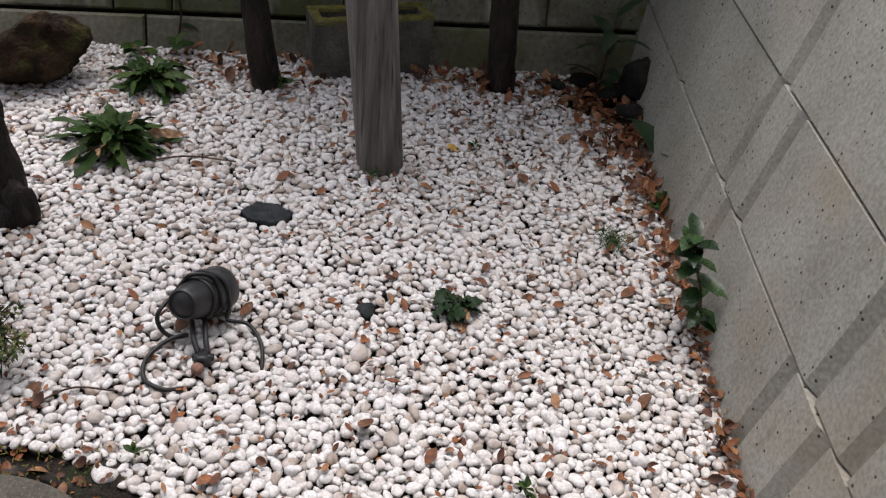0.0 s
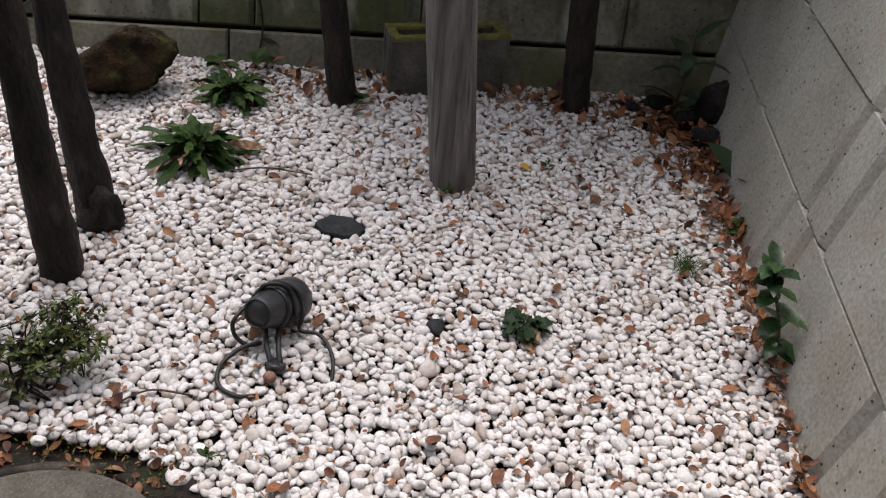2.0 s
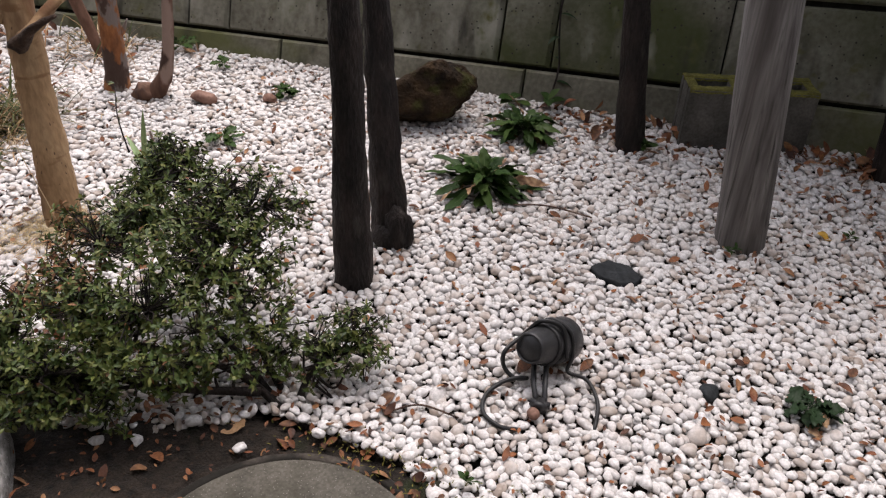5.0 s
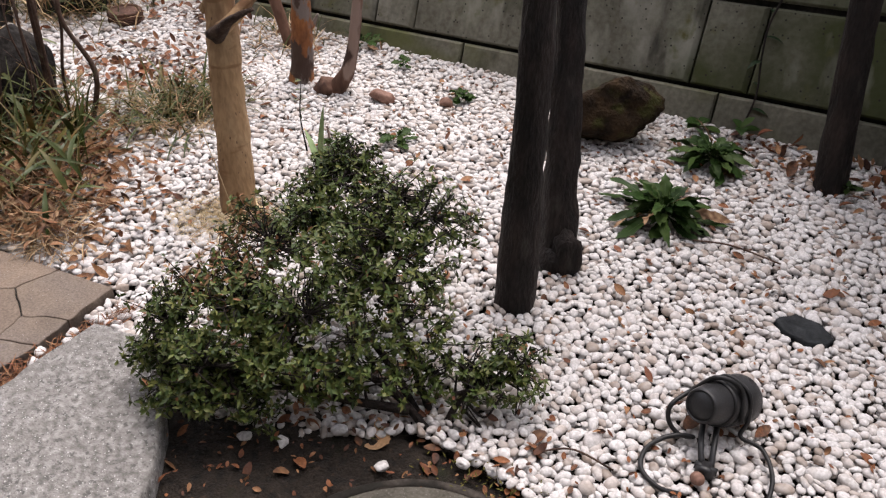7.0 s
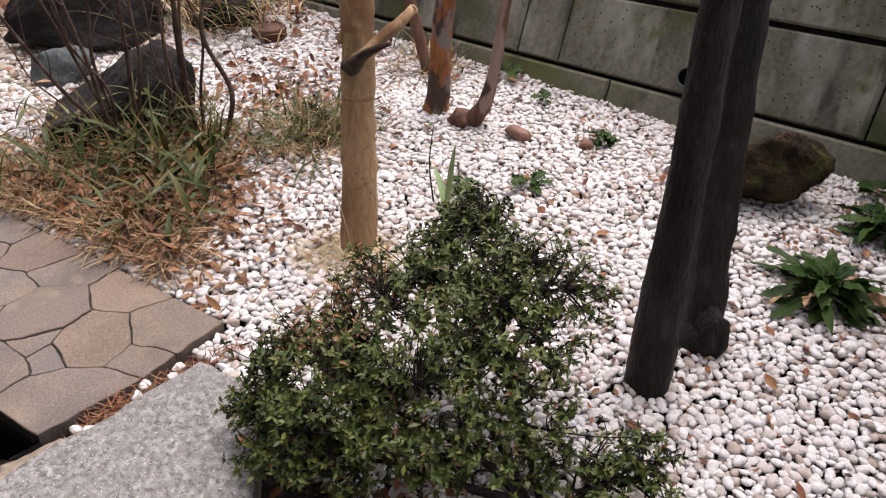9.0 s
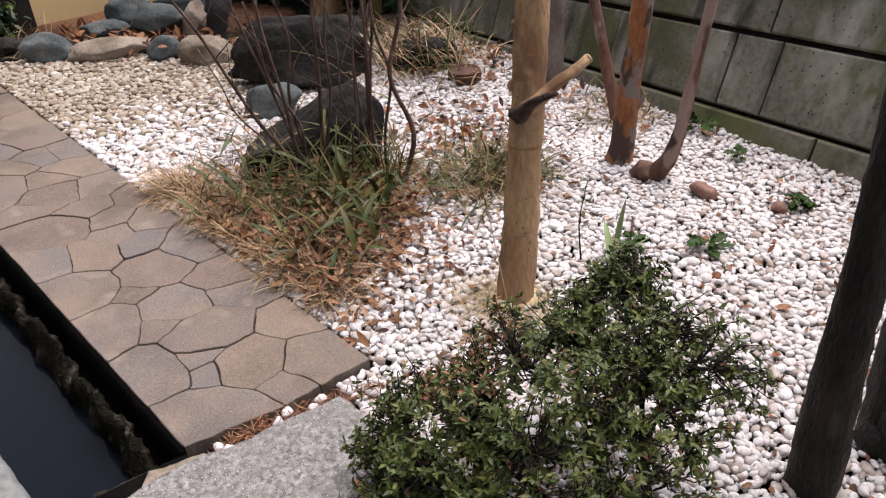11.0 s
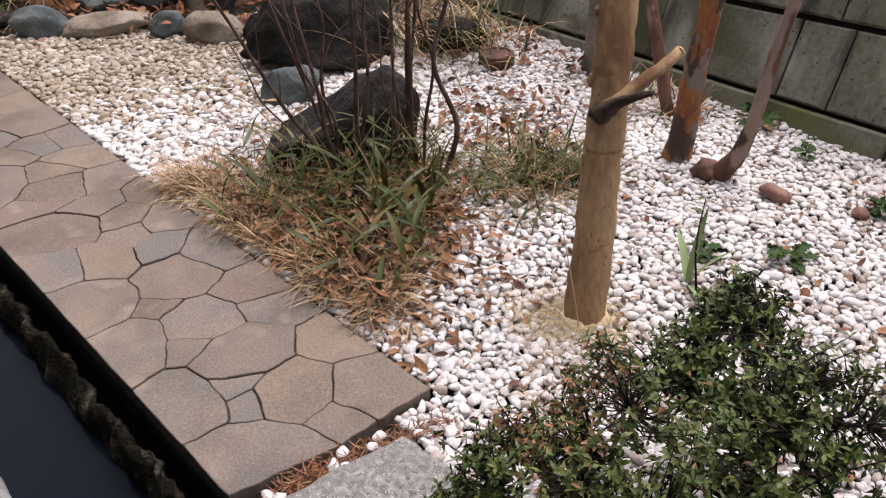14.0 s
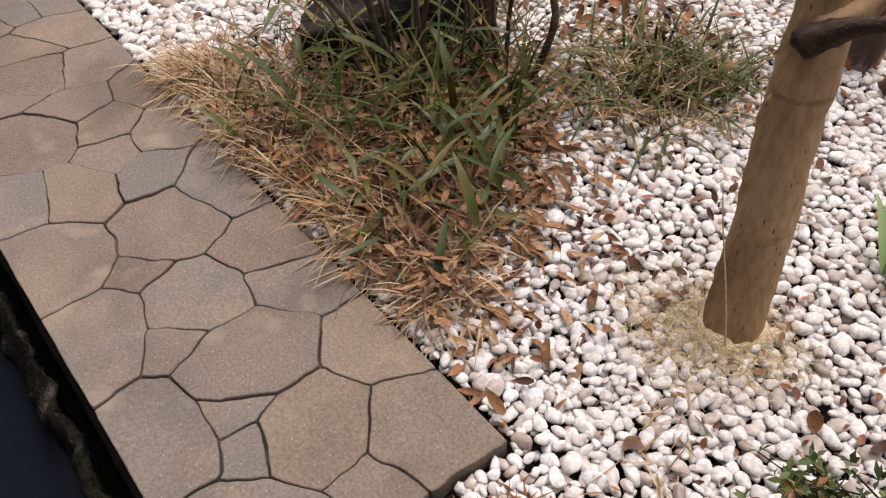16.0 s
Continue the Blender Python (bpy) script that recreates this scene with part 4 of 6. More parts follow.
stone("mossy_rock", "squat brown rock with moss, resting on the pebbles", (-0.75, 3.39), (0.145, 0.108, 0.108), M["rock_moss"], 4, 0.35, 0.3, 9, 5, 0.12, "", -0.1)
stone("red_stone", "smooth red-brown stone lying on the pebbles", (-1.472, 3.262), (0.042, 0.03, 0.026), M["rock_red"], 8, 0.2, 0.12, 3, 3)
stone("brown_stone", "small brown stone beside a weed", (-1.275, 3.335), (0.025, 0.02, 0.018), M["rock_red"], 12, 0.2, 0.12, 3, 3)
stone("boulder", "large dark boulder behind the bamboo grass", (-2.47, 2.49, -0.05), (0.23, 0.13, 0.17), M["rock_dark"], 21, 1.2, 0.18, 9, 5, 0.4, "", 0.3, (0.05, 0.15), 0.65)
stone("boulder", "long dark boulder at the edge of the pebbles", (-3.2, 2.88), (0.33, 0.17, 0.155), M["rock_dark"], 33, 1.0, 0.2, 12, 5, 0.2, "", 0.35)
stone("boulder", "dark boulder half hidden by grass", (-2.98, 3.3), (0.17, 0.13, 0.07), M["rock_dark"], 37, 0.4, 0.25, 9, 4, 0.2)
stone("grey_stone", "rounded blue-grey stone against the boulder", (-2.97, 2.60), (0.13, 0.08, 0.066), M["rock_blue"], 41, 0.9, 0.16, 4, 4)
EDGE = [(-4.36, 2.09, 0.13, 0.08, 0.066, "rock_blue"), (-4.17, 2.36, 0.2, 0.1, 0.05, "rock_tan"), (-3.95, 2.53, 0.085, 0.07, 0.055, "rock_blue"), (-3.75, 2.65, 0.13, 0.08, 0.07, "rock_tan"), (-4.6, 1.95, 0.09, 0.06, 0.045, "rock_dark"), (-4.5, 2.42, 0.15, 0.08, 0.045, "rock_blue")]
for k, (x, y, a, b, c, m_) in enumerate(EDGE):
    stone("edging_stone", "rounded stone edging the pebble bed", (x, y), (a, b, c), M[m_], 50 + k, 0.9 + 0.2 * (k % 3), 0.16, 5, 4, 0.2, "edging stones")
PILE = [(-4.52, 2.56, 0.13, 0.08, 0.075, "rock_blue", 0.05), (-4.3, 2.62, 0.16, 0.085, 0.078, "rock_blue", 0.03), (-4.1, 2.76, 0.075, 0.08, 0.105, "rock_tan", 0.0), (-4.5, 2.84, 0.18, 0.08, 0.06, "rock_blue", 0.05)]
for k, (x, y, a, b, c, m_, z) in enumerate(PILE):
    stone("piled_stone", "blue-grey river stone piled before the ochre wall" if m_ == "rock_blue" else "pale rough stone piled before the ochre wall", (x, y, z), (a, b, c), M[m_], 60 + k, 0.8, 0.15, 5, 4, 0.2, "piled stones")
V, T = lump((0.7, 0.22, 0.1), 71, 4, 0.2)
put("earth_bank", mesh_of("earth_bank", turned(V, (-4.62, 2.74, -0.04), 0.95), T, M["leaf_brown"]), label="low bank of brown leaf mould under the stones", category="earth", kind="structure")
for k, (x, y, a, b, c) in enumerate([(0.93, 3.6, 0.05, 0.035, 0.02), (1.0, 3.5, 0.05, 0.04, 0.02), (0.83, 3.56, 0.04, 0.03, 0.015), (1.03, 3.35, 0.06, 0.05, 0.035)]):
    stone("flat_stone", "dark flat stone in the shaded corner", (x, y), (a, b, c), M["rock_dark"], 80 + k, k, 0.15, 4, 3, 0.2, "corner stones")
stone("corner_rock", "dark rock wedged against the side wall", (1.08, 3.48), (0.05, 0.07, 0.085), M["rock_dark"], 88, 0.3, 0.2, 5, 4, 0.1)

# ---- concrete block ----
cb = empty("concrete_block", "old concrete block with a mossy top against the wall", "block", at=(0.19, 3.6, 0))
cm = pose(0.205, 3.615, 0, 0, 0, 15.5)
L, W_, Hb = 0.385, 0.12, 0.19


def boxed(heap, a, b, c=0.004):
    """A box with chamfered upright and top edges."""
    x0, y0, z0 = a
    x1, y1, z1 = b
    pl = [(x0 + c, y0), (x1 - c, y0), (x1, y0 + c), (x1, y1 - c), (x1 - c, y1), (x0 + c, y1), (x0, y1 - c), (x0, y0 + c)]
    V, T = prism(pl, z0, z1, c)
    heap.add(V, T)


for pn, a_, b_ in [("face_shell", (-L / 2, -W_ / 2, -0.02), (L / 2, -W_ / 2 + 0.028, Hb)), ("face_shell", (-L / 2, W_ / 2 - 0.028, -0.02), (L / 2, W_ / 2, Hb))] + [("web", (x + 0.001, -W_ / 2 + 0.03, -0.02), (x + 0.029, W_ / 2 - 0.03, Hb - 0.002)) for x in (-L / 2, -L / 2 + 0.13, -L / 2 + 0.236, L / 2 - 0.03)]:
    hb = Heap()
    boxed(hb, a_, b_)
    me = hb.mesh(pn, M["block"], False)
    me.transform(cm)
    put(pn, me, cb)
mh = Heap()
for (a0, b0), (a1, b1) in (((-L / 2, -W_ / 2 - 0.002), (L / 2, -W_ / 2 + 0.03)), ((-L / 2, W_ / 2 - 0.03), (L / 2, W_ / 2 + 0.002))):
    n_ = 60
    g = np.array([(a0 + (a1 - a0) * i / n_, b0 + (b1 - b0) * j / 6, Hb - (0.012 if j in (0, 6) else 0.0) + 0.005 + 0.004 * noise.noise(Vector((i * 0.6, j * 0.9, b0 * 90)))) for i in range(n_ + 1) for j in range(7)])
    mh.add(g, np.array([(i * 7 + j, (i + 1) * 7 + j, (i + 1) * 7 + j + 1, i * 7 + j + 1) for i in range(n_) for j in range(6)]))
for x in (-L / 2, -L / 2 + 0.13, -L / 2 + 0.236, L / 2 - 0.03):
    g = np.array([(x + 0.03 * i / 6, -W_ / 2 + 0.02 + (W_ - 0.04) * j / 10, Hb + 0.002 + 0.003 * noise.noise(Vector((x * 50 + i, j, 1)))) for i in range(7) for j in range(11)])
    mh.add(g, np.array([(i * 11 + j, (i + 1) * 11 + j, (i + 1) * 11 + j + 1, i * 11 + j + 1) for i in range(6) for j in range(10)]))
me = mh.mesh("moss_cap", M["moss"])
me.transform(cm)
put("moss_cap", me, cb, "yellow-green moss on the top")

# ---- garden spotlight ----
lamp = empty("garden_spotlight", "black plastic garden spotlight fallen over on the pebbles", "lamp", at=(-0.15, 2.33, 0))
hd = Vector((0.36, 0.76, -0.36)).normalized()  # from the back of the head to its lens


def lathe(prof, origin, axis, mat, name, parent, label="", sides=32):
    ax = Vector(axis).normalized()
    x = ax.orthogonal().normalized()
    y = ax.cross(x)
    V = [Vector(origin) + ax * d + (x * math.cos(2 * math.pi * k / sides) + y * math.sin(2 * math.pi * k / sides)) * r_ for d, r_ in prof for k in range(sides)]
    T = [(i * sides + k, i * sides + (k + 1) % sides, (i + 1) * sides + (k + 1) % sides, (i + 1) * sides + k) for i in range(len(prof) - 1) for k in range(sides)]
    return put(name, mesh_of(name, V, T, mat), parent, label)


h0 = Vector((-0.18, 2.343, 0.1))
shell = lathe([(0.0, 0.0005), (0.0, 0.027), (-0.003, 0.0275), (-0.003, 0.0295), (0.001, 0.0318), (0.012, 0.034), (0.05, 0.0395), (0.075, 0.0415)], h0, hd, M["black"], "housing", lamp)
lathe([(-0.0015, 0.0005), (-0.0015, 0.0255), (0.001, 0.0265), (0.002, 0.0265)], h0, hd, M["black"], "back_cap", shell)
lathe([(0.07, 0.041), (0.07, 0.0455), (0.074, 0.0465), (0.082, 0.0465), (0.0835, 0.0448), (0.088, 0.0448), (0.0895, 0.0468), (0.134, 0.0478), (0.136, 0.046), (0.13, 0.044), (0.122, 0.0005)], h0, hd, M["black"], "lens_hood", lamp)
lathe([(0.046, 0.0392), (0.046, 0.0432), (0.056, 0.0445), (0.056, 0.04)], h0, hd, M["cable"], "clamp_ring", shell)
yoke = h0 + hd * 0.05 + Vector((0, 0, -0.04))
for s_ in (-1, 1):
    V, T = tube(curve([yoke + Vector((0.013 * s_, 0, 0)), Vector((-0.15 + 0.012 * s_, 2.325, 0.036)), Vector((-0.139 + 0.009 * s_, 2.29, 0.017))], 10), 0.0055, 8)
    put("yoke_arm", mesh_of("yoke_arm", V, T, M["black"]), lamp)
V, T = tube(curve([(-0.158, 2.284, 0.017), (-0.118, 2.284, 0.017)], 4), 0.0075, 10)
put("pivot", mesh_of("pivot", V, T, M["black"]), lamp)
lathe([(0, 0.0005), (0, 0.016), (0.01, 0.018), (0.012, 0.012), (0.026, 0.009), (0.028, 0.0005)], (-0.138, 2.268, 0.014), (0.0, 1, 0.25), M["black"], "spike_collar", lamp)


def laid(points, n):
    """A cable's line that rides over the stones, with both ends as given."""
    P = curve(points, n)
    over = np.array([height(x, y) for x, y, z in P]) + 0.002
    k = np.ones(9) / 9
    over = np.convolve(np.pad(over, 4, mode="edge"), k, "valid")
    fade = np.minimum(1, np.arange(n)[::-1] / 6)
    P[:, 2] = np.where(P[:, 2] < 0.03, np.maximum(P[:, 2], over * fade + P[:, 2] * (1 - fade)), P[:, 2])
    return P


side_l, side_r = h0 + hd * 0.062 + Vector((-0.05, 0.01, 0.0)), h0 + hd * 0.066 + Vector((0.046, -0.02, -0.01))
V, T = tube(laid([side_r, h0 + hd * 0.06 + Vector((0.03, 0.012, 0.04)), h0 + hd * 0.055 + Vector((-0.012, 0.01, 0.05)), side_l, (-0.232, 2.362, 0.06), (-0.229, 2.35, 0.03), (-0.204, 2.341, 0.014), (-0.178, 2.344, 0.018), (-0.2, 2.336, 0.018), (-0.226, 2.316, 0.015), (-0.246, 2.274, 0.014), (-0.238, 2.228, 0.013), (-0.2, 2.205, 0.012), (-0.163, 2.219, 0.0)], 110), 0.0046, 8)
put("cable", mesh_of("cable", V, T, M["cable"]), lamp, "looped black cable")
V, T = tube(laid([h0 + hd * 0.09 + Vector((-0.048, 0.0, 0.012)), h0 + hd * 0.085 + Vector((-0.01, 0.012, 0.05)), h0 + hd * 0.088 + Vector((0.034, 0.0, 0.036)), h0 + hd * 0.08 + Vector((0.05, -0.012, -0.012)), (-0.102, 2.38, 0.028), (-0.06, 2.366, 0.03), (-0.03, 2.319, 0.02), (-0.025, 2.262, -0.004)], 80), 0.0042, 8)
put("cable", mesh_of("cable", V, T, M["cable"]), lamp, "black cable end")

# ---- slate and plug ----
rough_slab("slate_piece", [(-0.118, 2.79), (-0.08, 2.825), (-0.03, 2.82), (0.01, 2.785), (0.0, 2.755), (-0.045, 2.735), (-0.095, 2.755)], -0.02, 0.008, M["slate"], "flat black slate showing between the pebbles", "slate", 0.02, 6, 9)
V, T = lump((0.022, 0.026, 0.012), 15, 3, 0.15, 7)
put("dark_cap", mesh_of("dark_cap", V, T, M["slate"]), label="small dark cap half buried in the pebbles", category="cap", at=(0.181, 2.437, 0.008))

# rusty ring
rusty = empty("rusty_coil", "rusty brown iron coil lying on the pebbles", "coil", at=(-2.72, 3.33, 0))
for k in range(4):
    pts = [(-2.72 + (0.062 - 0.003 * (k % 2)) * math.cos(a), 3.33 + (0.062 - 0.003 * (k % 2)) * math.sin(a), 0.012 + 0.011 * k) for a in np.linspace(0, 2 * math.pi, 33)]
    V, T = tube(pts, 0.007, 8, 0.2, k)
    put("turn", mesh_of("turn", V, T, M["rust"]), rusty)
V, T = prism([(-2.72 + 0.058 * math.cos(a), 3.33 + 0.058 * math.sin(a)) for a in np.linspace(0, 2 * math.pi, 28, endpoint=False)], 0.0, 0.046, 0.004)
put("disc", mesh_of("disc", V, T, M["rust"], False), rusty)
# stub of drain pipe
dp = empty("drain_pipe", "dark blue-grey drain pipe stub leaning by the stones", "pipe", at=(-4.0, 2.8, 0))
lathe([(-0.05, 0.05), (0.12, 0.05), (0.122, 0.062), (0.24, 0.062), (0.243, 0.05), (0.23, 0.045), (0.22, 0.001)], (-3.99, 2.79, 0.03), (0.2, 0.2, 1), M["pipe"], "barrel", dp)


# ---- azalea ----
def azalea():
    root = empty("azalea_bush", "small evergreen azalea bush with thin bare lower twigs", "bush", at=(-0.85, 2.13, 0))
    r = np.random.default_rng(5)
    LOBES = [((-0.98, 2.18, 0.23), (0.23, 0.2, 0.14), 330), ((-1.0, 2.36, 0.29), (0.13, 0.13, 0.1), 150), ((-1.04, 2.0, 0.19), (0.17, 0.14, 0.1), 210), ((-0.84, 2.26, 0.21), (0.16, 0.14, 0.12), 150), ((-0.86, 2.05, 0.19), (0.17, 0.13, 0.08), 150), ((-0.56, 2.27, 0.1), (0.08, 0.07, 0.08), 42), ((-0.64, 2.2, 0.07), (0.1, 0.06, 0.05), 34), ((-1.07, 1.92, 0.12), (0.12, 0.09, 0.07), 110), ((-1.04, 2.43, 0.33), (0.08, 0.08, 0.07), 60), ((-0.83, 2.38, 0.27), (0.15, 0.12, 0.1), 135), ((-1.02, 1.9, 0.1), (0.1, 0.07, 0.05), 70), ((-0.76, 2.08, 0.12), (0.12, 0.08, 0.05), 48), ((-0.88, 2.02, 0.11), (0.14, 0.08, 0.05), 85), ((-0.62, 2.18, 0.08), (0.1, 0.07, 0.06), 34), ((-0.53, 2.23, 0.08), (0.07, 0.06, 0.07), 28), ((-0.95, 1.93, 0.09), (0.1, 0.07, 0.04), 55), ((-0.73, 2.2, 0.16), (0.09, 0.09, 0.08), 50)]
    wood, leaf, dead = Heap(), Heap(), Heap()
    limbs = []
    LOBES = [((c[0] + 0.025, c[1] + 0.015, c[2] * 0.9), s, int(n_ * (1.3 if c[0] < -0.9 else 0.95))) for c, s, n_ in LOBES]
    # the low crooked main limbs
    for pts in ([(-0.6, 2.12, -0.02), (-0.7, 2.13, 0.05), (-0.82, 2.11, 0.09), (-0.97, 2.05, 0.15)], [(-0.62, 2.13, -0.02), (-0.74, 2.17, 0.08), (-0.88, 2.22, 0.15), (-1.0, 2.3, 0.24)], [(-0.62, 2.15, -0.02), (-0.7, 2.2, 0.07), (-0.8, 2.27, 0.15), (-0.86, 2.33, 0.24)], [(-0.6, 2.14, -0.02), (-0.585, 2.18, 0.04), (-0.565, 2.24, 0.08)], [(-0.66, 2.12, 0.03), (-0.8, 2.04, 0.07), (-0.93, 1.98, 0.12), (-1.04, 1.93, 0.12)]):
        line = curve(pts, 20)
        put("branch", mesh_of("branch", *tube(line, np.linspace(0.0088, 0.0035, 20), 9, 0.25), M["bark_dark"]), root)
        limbs.append(line)
    bearing = np.vstack(limbs)
    for c, s, n_ in LOBES:
        for k in range(6):
            d = r.normal(0, 1, 3)
            d /= np.linalg.norm(d)
            end = np.array(c) + d * np.array(s) * 0.55
            b0 = bearing[np.argmin(((bearing - end) ** 2).sum(1) + r.uniform(0, 0.012, len(bearing)))]
            mid = (b0 + end) / 2 + r.normal(0, 0.022, 3)
            line = curve([b0, mid, end], 12)
            put("branch", mesh_of("branch", *tube(line, np.linspace(0.0042, 0.0016, 12) * r.uniform(0.7, 1.15), 6, 0.2), M["bark_dark"]), root)
            limbs.append(line)
    nodes = np.vstack([q[5:] for q in limbs])
    for c, s, n_ in LOBES:
        for k in range(n_):
            d = r.normal(0, 1, 3)
            d /= np.linalg.norm(d)
            if d[2] < -0.45:
                d[2] *= -0.5
            u = r.uniform(0.4, 1.0) ** 0.6
            wob = 1 + 0.22 * noise.noise(Vector(d * 2.2) + Vector(c) * 5)
            tip = np.array(c) + d * np.array(s) * u * wob
            if tip[2] < 0.03 or (tip[2] < c[2] - 0.25 * s[2] and r.random() < 0.75):
                continue
            near = nodes[np.argmin(((nodes - tip) ** 2).sum(1))]
            mid = (near + tip) / 2 + r.normal(0, 0.012, 3)
            if r.random() < 0.1:
                tip = tip + d * r.uniform(0.01, 0.045)
            wood.add(*tube(curve([near, mid, tip], 5), np.linspace(0.0017, 0.0009, 5), 4, cap=False))
            nodes_d = (tip - near) / (np.linalg.norm(tip - near) + 1e-6) + np.array((0, 0, 0.7)) + d * 0.5
            nodes_d /= np.linalg.norm(nodes_d)
            for step in range(3):
                at = tip - nodes_d * 0.013 * step + r.normal(0, 0.004, 3)
                m_ = r.integers(3, 7)
                a0 = r.uniform(0, 6.28)
                q = Vector(nodes_d).to_track_quat("Z", "Y")
                for j in range(m_):
                    V, T = blade(r.uniform(0.009, 0.021) * (0.85 if step else 1), r.uniform(0.005, 0.0085), r.uniform(-0.1, 0.9), 2, 0.3, 0.65, 0.55)
                    V = turned(V, (0, 0, 0), a0 + j * 6.283 / m_ + r.normal(0, 0.45), r.uniform(-0.2, 1.15), r.normal(0, 0.5))
                    withered = np.linalg.norm(at - np.array((-1.08, 2.12, 0.25))) < 0.12 and r.random() < 0.4 or r.random() < 0.008
                    (dead if withered else leaf).add(V @ np.array(q.to_matrix()).T + at, T)
    # bare shoots that stand out of the crown
    for p, e in (((-0.8, 2.26, 0.2), (-0.66, 2.38, 0.33)), ((-0.8, 2.26, 0.18), (-0.72, 2.44, 0.28)), ((-1.05, 2.36, 0.36), (-1.1, 2.42, 0.48)), ((-0.75, 2.2, 0.1), (-0.5, 2.28, 0.17)), ((-0.9, 2.3, 0.3), (-0.84, 2.44, 0.36))):
        line = curve([p, (np.array(p) + np.array(e)) / 2 + r.normal(0, 0.012, 3), e], 8)
        wood.add(*tube(line, np.linspace(0.0025, 0.001, 8), 4))
        for k in range(3, 8):
            for j in range(3):
                V, T = blade(0.016, 0.005, 0.4, 2)
                leaf.add(turned(V, line[k], r.uniform(0, 6.28), r.uniform(0.1, 0.9)), T)
    tagged(put("twig_mass", wood.mesh("twig_mass", M["bark_dark"]), root), kind="stuff")
    put("foliage", leaf.mesh("foliage", M["azalea"]), root)
    put("withered_foliage", dead.mesh("withered_foliage", M["leaf_brown"]), root, "rust-brown withered leaves")


azalea()


# ---- weeds ----
def rosette(name, label, at, n_, length, width, mat, seed, up=0.45, bend=0.9, lobed=True, sx=1.0):
    root = empty(name, label, "weed", at=(*at, 0))
    r = np.random.default_rng(seed)
    for k in range(n_):
        f = k / n_
        L_ = length * (0.5 + 0.5 * (1 - f)) * r.uniform(0.62, 1.1)
        V, T = blade(L_, width * r.uniform(0.8, 1.2), bend * r.uniform(0.45, 1.3), 13, 0.3, 0.8, 0.7 if lobed else 0.6)
        if lobed:
            ph = r.uniform(0, 6.28)
            for i in range(1, 13):
                q = (1.1 if i % 2 else 0.84) * r.uniform(0.9, 1.1) * (0.45 + 0.55 * min(1, i / 6))
                for e in (0, 2):
                    V[3 * i + e, 1] *= q
                    V[3 * i + e, 2] += width * 0.16 * math.sin(i * 1.9 + ph + e * 1.3) * min(1, i / 5)
        rib = np.array([p + np.array((0, s * width * 0.04 * (1 - i / 11), 0.0012)) for i, p in enumerate(V[1::3][:10]) for s in (-1, 1)])
        stance = (k * 2.4 + r.normal(0, 0.45), up * (0.4 + 1.2 * f) + r.normal(0, 0.16), r.normal(0, 0.4))
        spot = (*at, max(height(*at), 0.0) + 0.014 + 0.014 * f)
        V, rib = turned(V, spot, *stance), turned(rib, spot, *stance)
        for W in (V, rib):
            W[:, 0] = at[0] + (W[:, 0] - at[0]) * sx
            W[:, 2] = np.maximum(W[:, 2], 0.016 if W is V else 0.0172)
        old = lobed and f < 0.3 and r.random() < 0.22
        leaf = put("leaf", mesh_of("leaf", V, T, M["leaf_brown"] if old else mat), root, "withered yellow-brown leaf" if old else "")
        if length > 0.1 and lobed and not old:
            put("midrib", mesh_of("midrib", rib, np.array([(2 * i, 2 * i + 2, 2 * i + 3, 2 * i + 1) for i in range(9)]), M["midrib"]), leaf)
    return root


rosette("rosette_weed", "large dandelion-like weed with toothed green leaves", (-0.46, 3.055), 74, 0.2, 0.028, M["weed"], 31, 0.65, 1.3)
rosette("rosette_weed", "leafy green weed in the pebbles beside the mossy rock", (-0.425, 3.40), 64, 0.17, 0.027, M["weed"], 32, 0.7, 1.3)
rosette("rosette_weed", "flat pale green weed in the pebbles", (-1.27, 3.035), 16, 0.085, 0.022, M["weed"], 33, 0.15, 0.3)
rosette("rosette_weed", "flat green weed beside the azalea", (-1.41, 2.9), 10, 0.07, 0.022, M["weed"], 43, 0.2, 0.3)
rosette("rosette_weed", "small green weed beside a brown stone", (-1.25, 3.38), 14, 0.08, 0.026, M["weed"], 34, 0.35, 0.5)
rosette("rosette_weed", "green weed growing at the foot of the wall", (-1.77, 3.6), 12, 0.1, 0.026, M["weed"], 35, 0.5, 0.6)
rosette("rosette_weed", "small flat weed near the wall", (-1.55, 3.52), 10, 0.06, 0.02, M["weed"], 36, 0.2, 0.4)
rosette("rosette_weed", "tiny weed at the foot of the dark trunk", (-0.06, 3.43), 10, 0.045, 0.02, M["weed"], 37, 0.4, 0.5, False)
rosette("crinkled_weed", "dark green crinkled weed in the pebbles", (0.372, 2.44), 20, 0.085, 0.03, M["weed_dark"], 38, 0.25, 0.7)
rosette("wall_weed", "small round-leaved weed along the side wall", (0.99, 2.87), 18, 0.06, 0.036, M["weed"], 39, 0.7, 0.7, False)
rosette("wall_plant", "broad-leaved green plant at the foot of the wall", (-0.52, 3.6), 6, 0.1, 0.04, M["weed"], 40, 0.6, 1.2, False)
rosette("wall_plant", "dark broad-leaved plant against the wall", (-0.4, 3.62), 4, 0.1, 0.03, M["weed"], 44, 0.9, 1.0, False)
rosette("tiny_weed", "tiny feathery weed between the pebbles", (0.5, 3.12), 9, 0.03, 0.008, M["weed"], 45, 0.8, 0.4, False)
rosette("tiny_weed", "tiny seedling at the edge of the ring", (-0.22, 2.05), 9, 0.03, 0.01, M["weed"], 46, 0.8, 0.4, False)
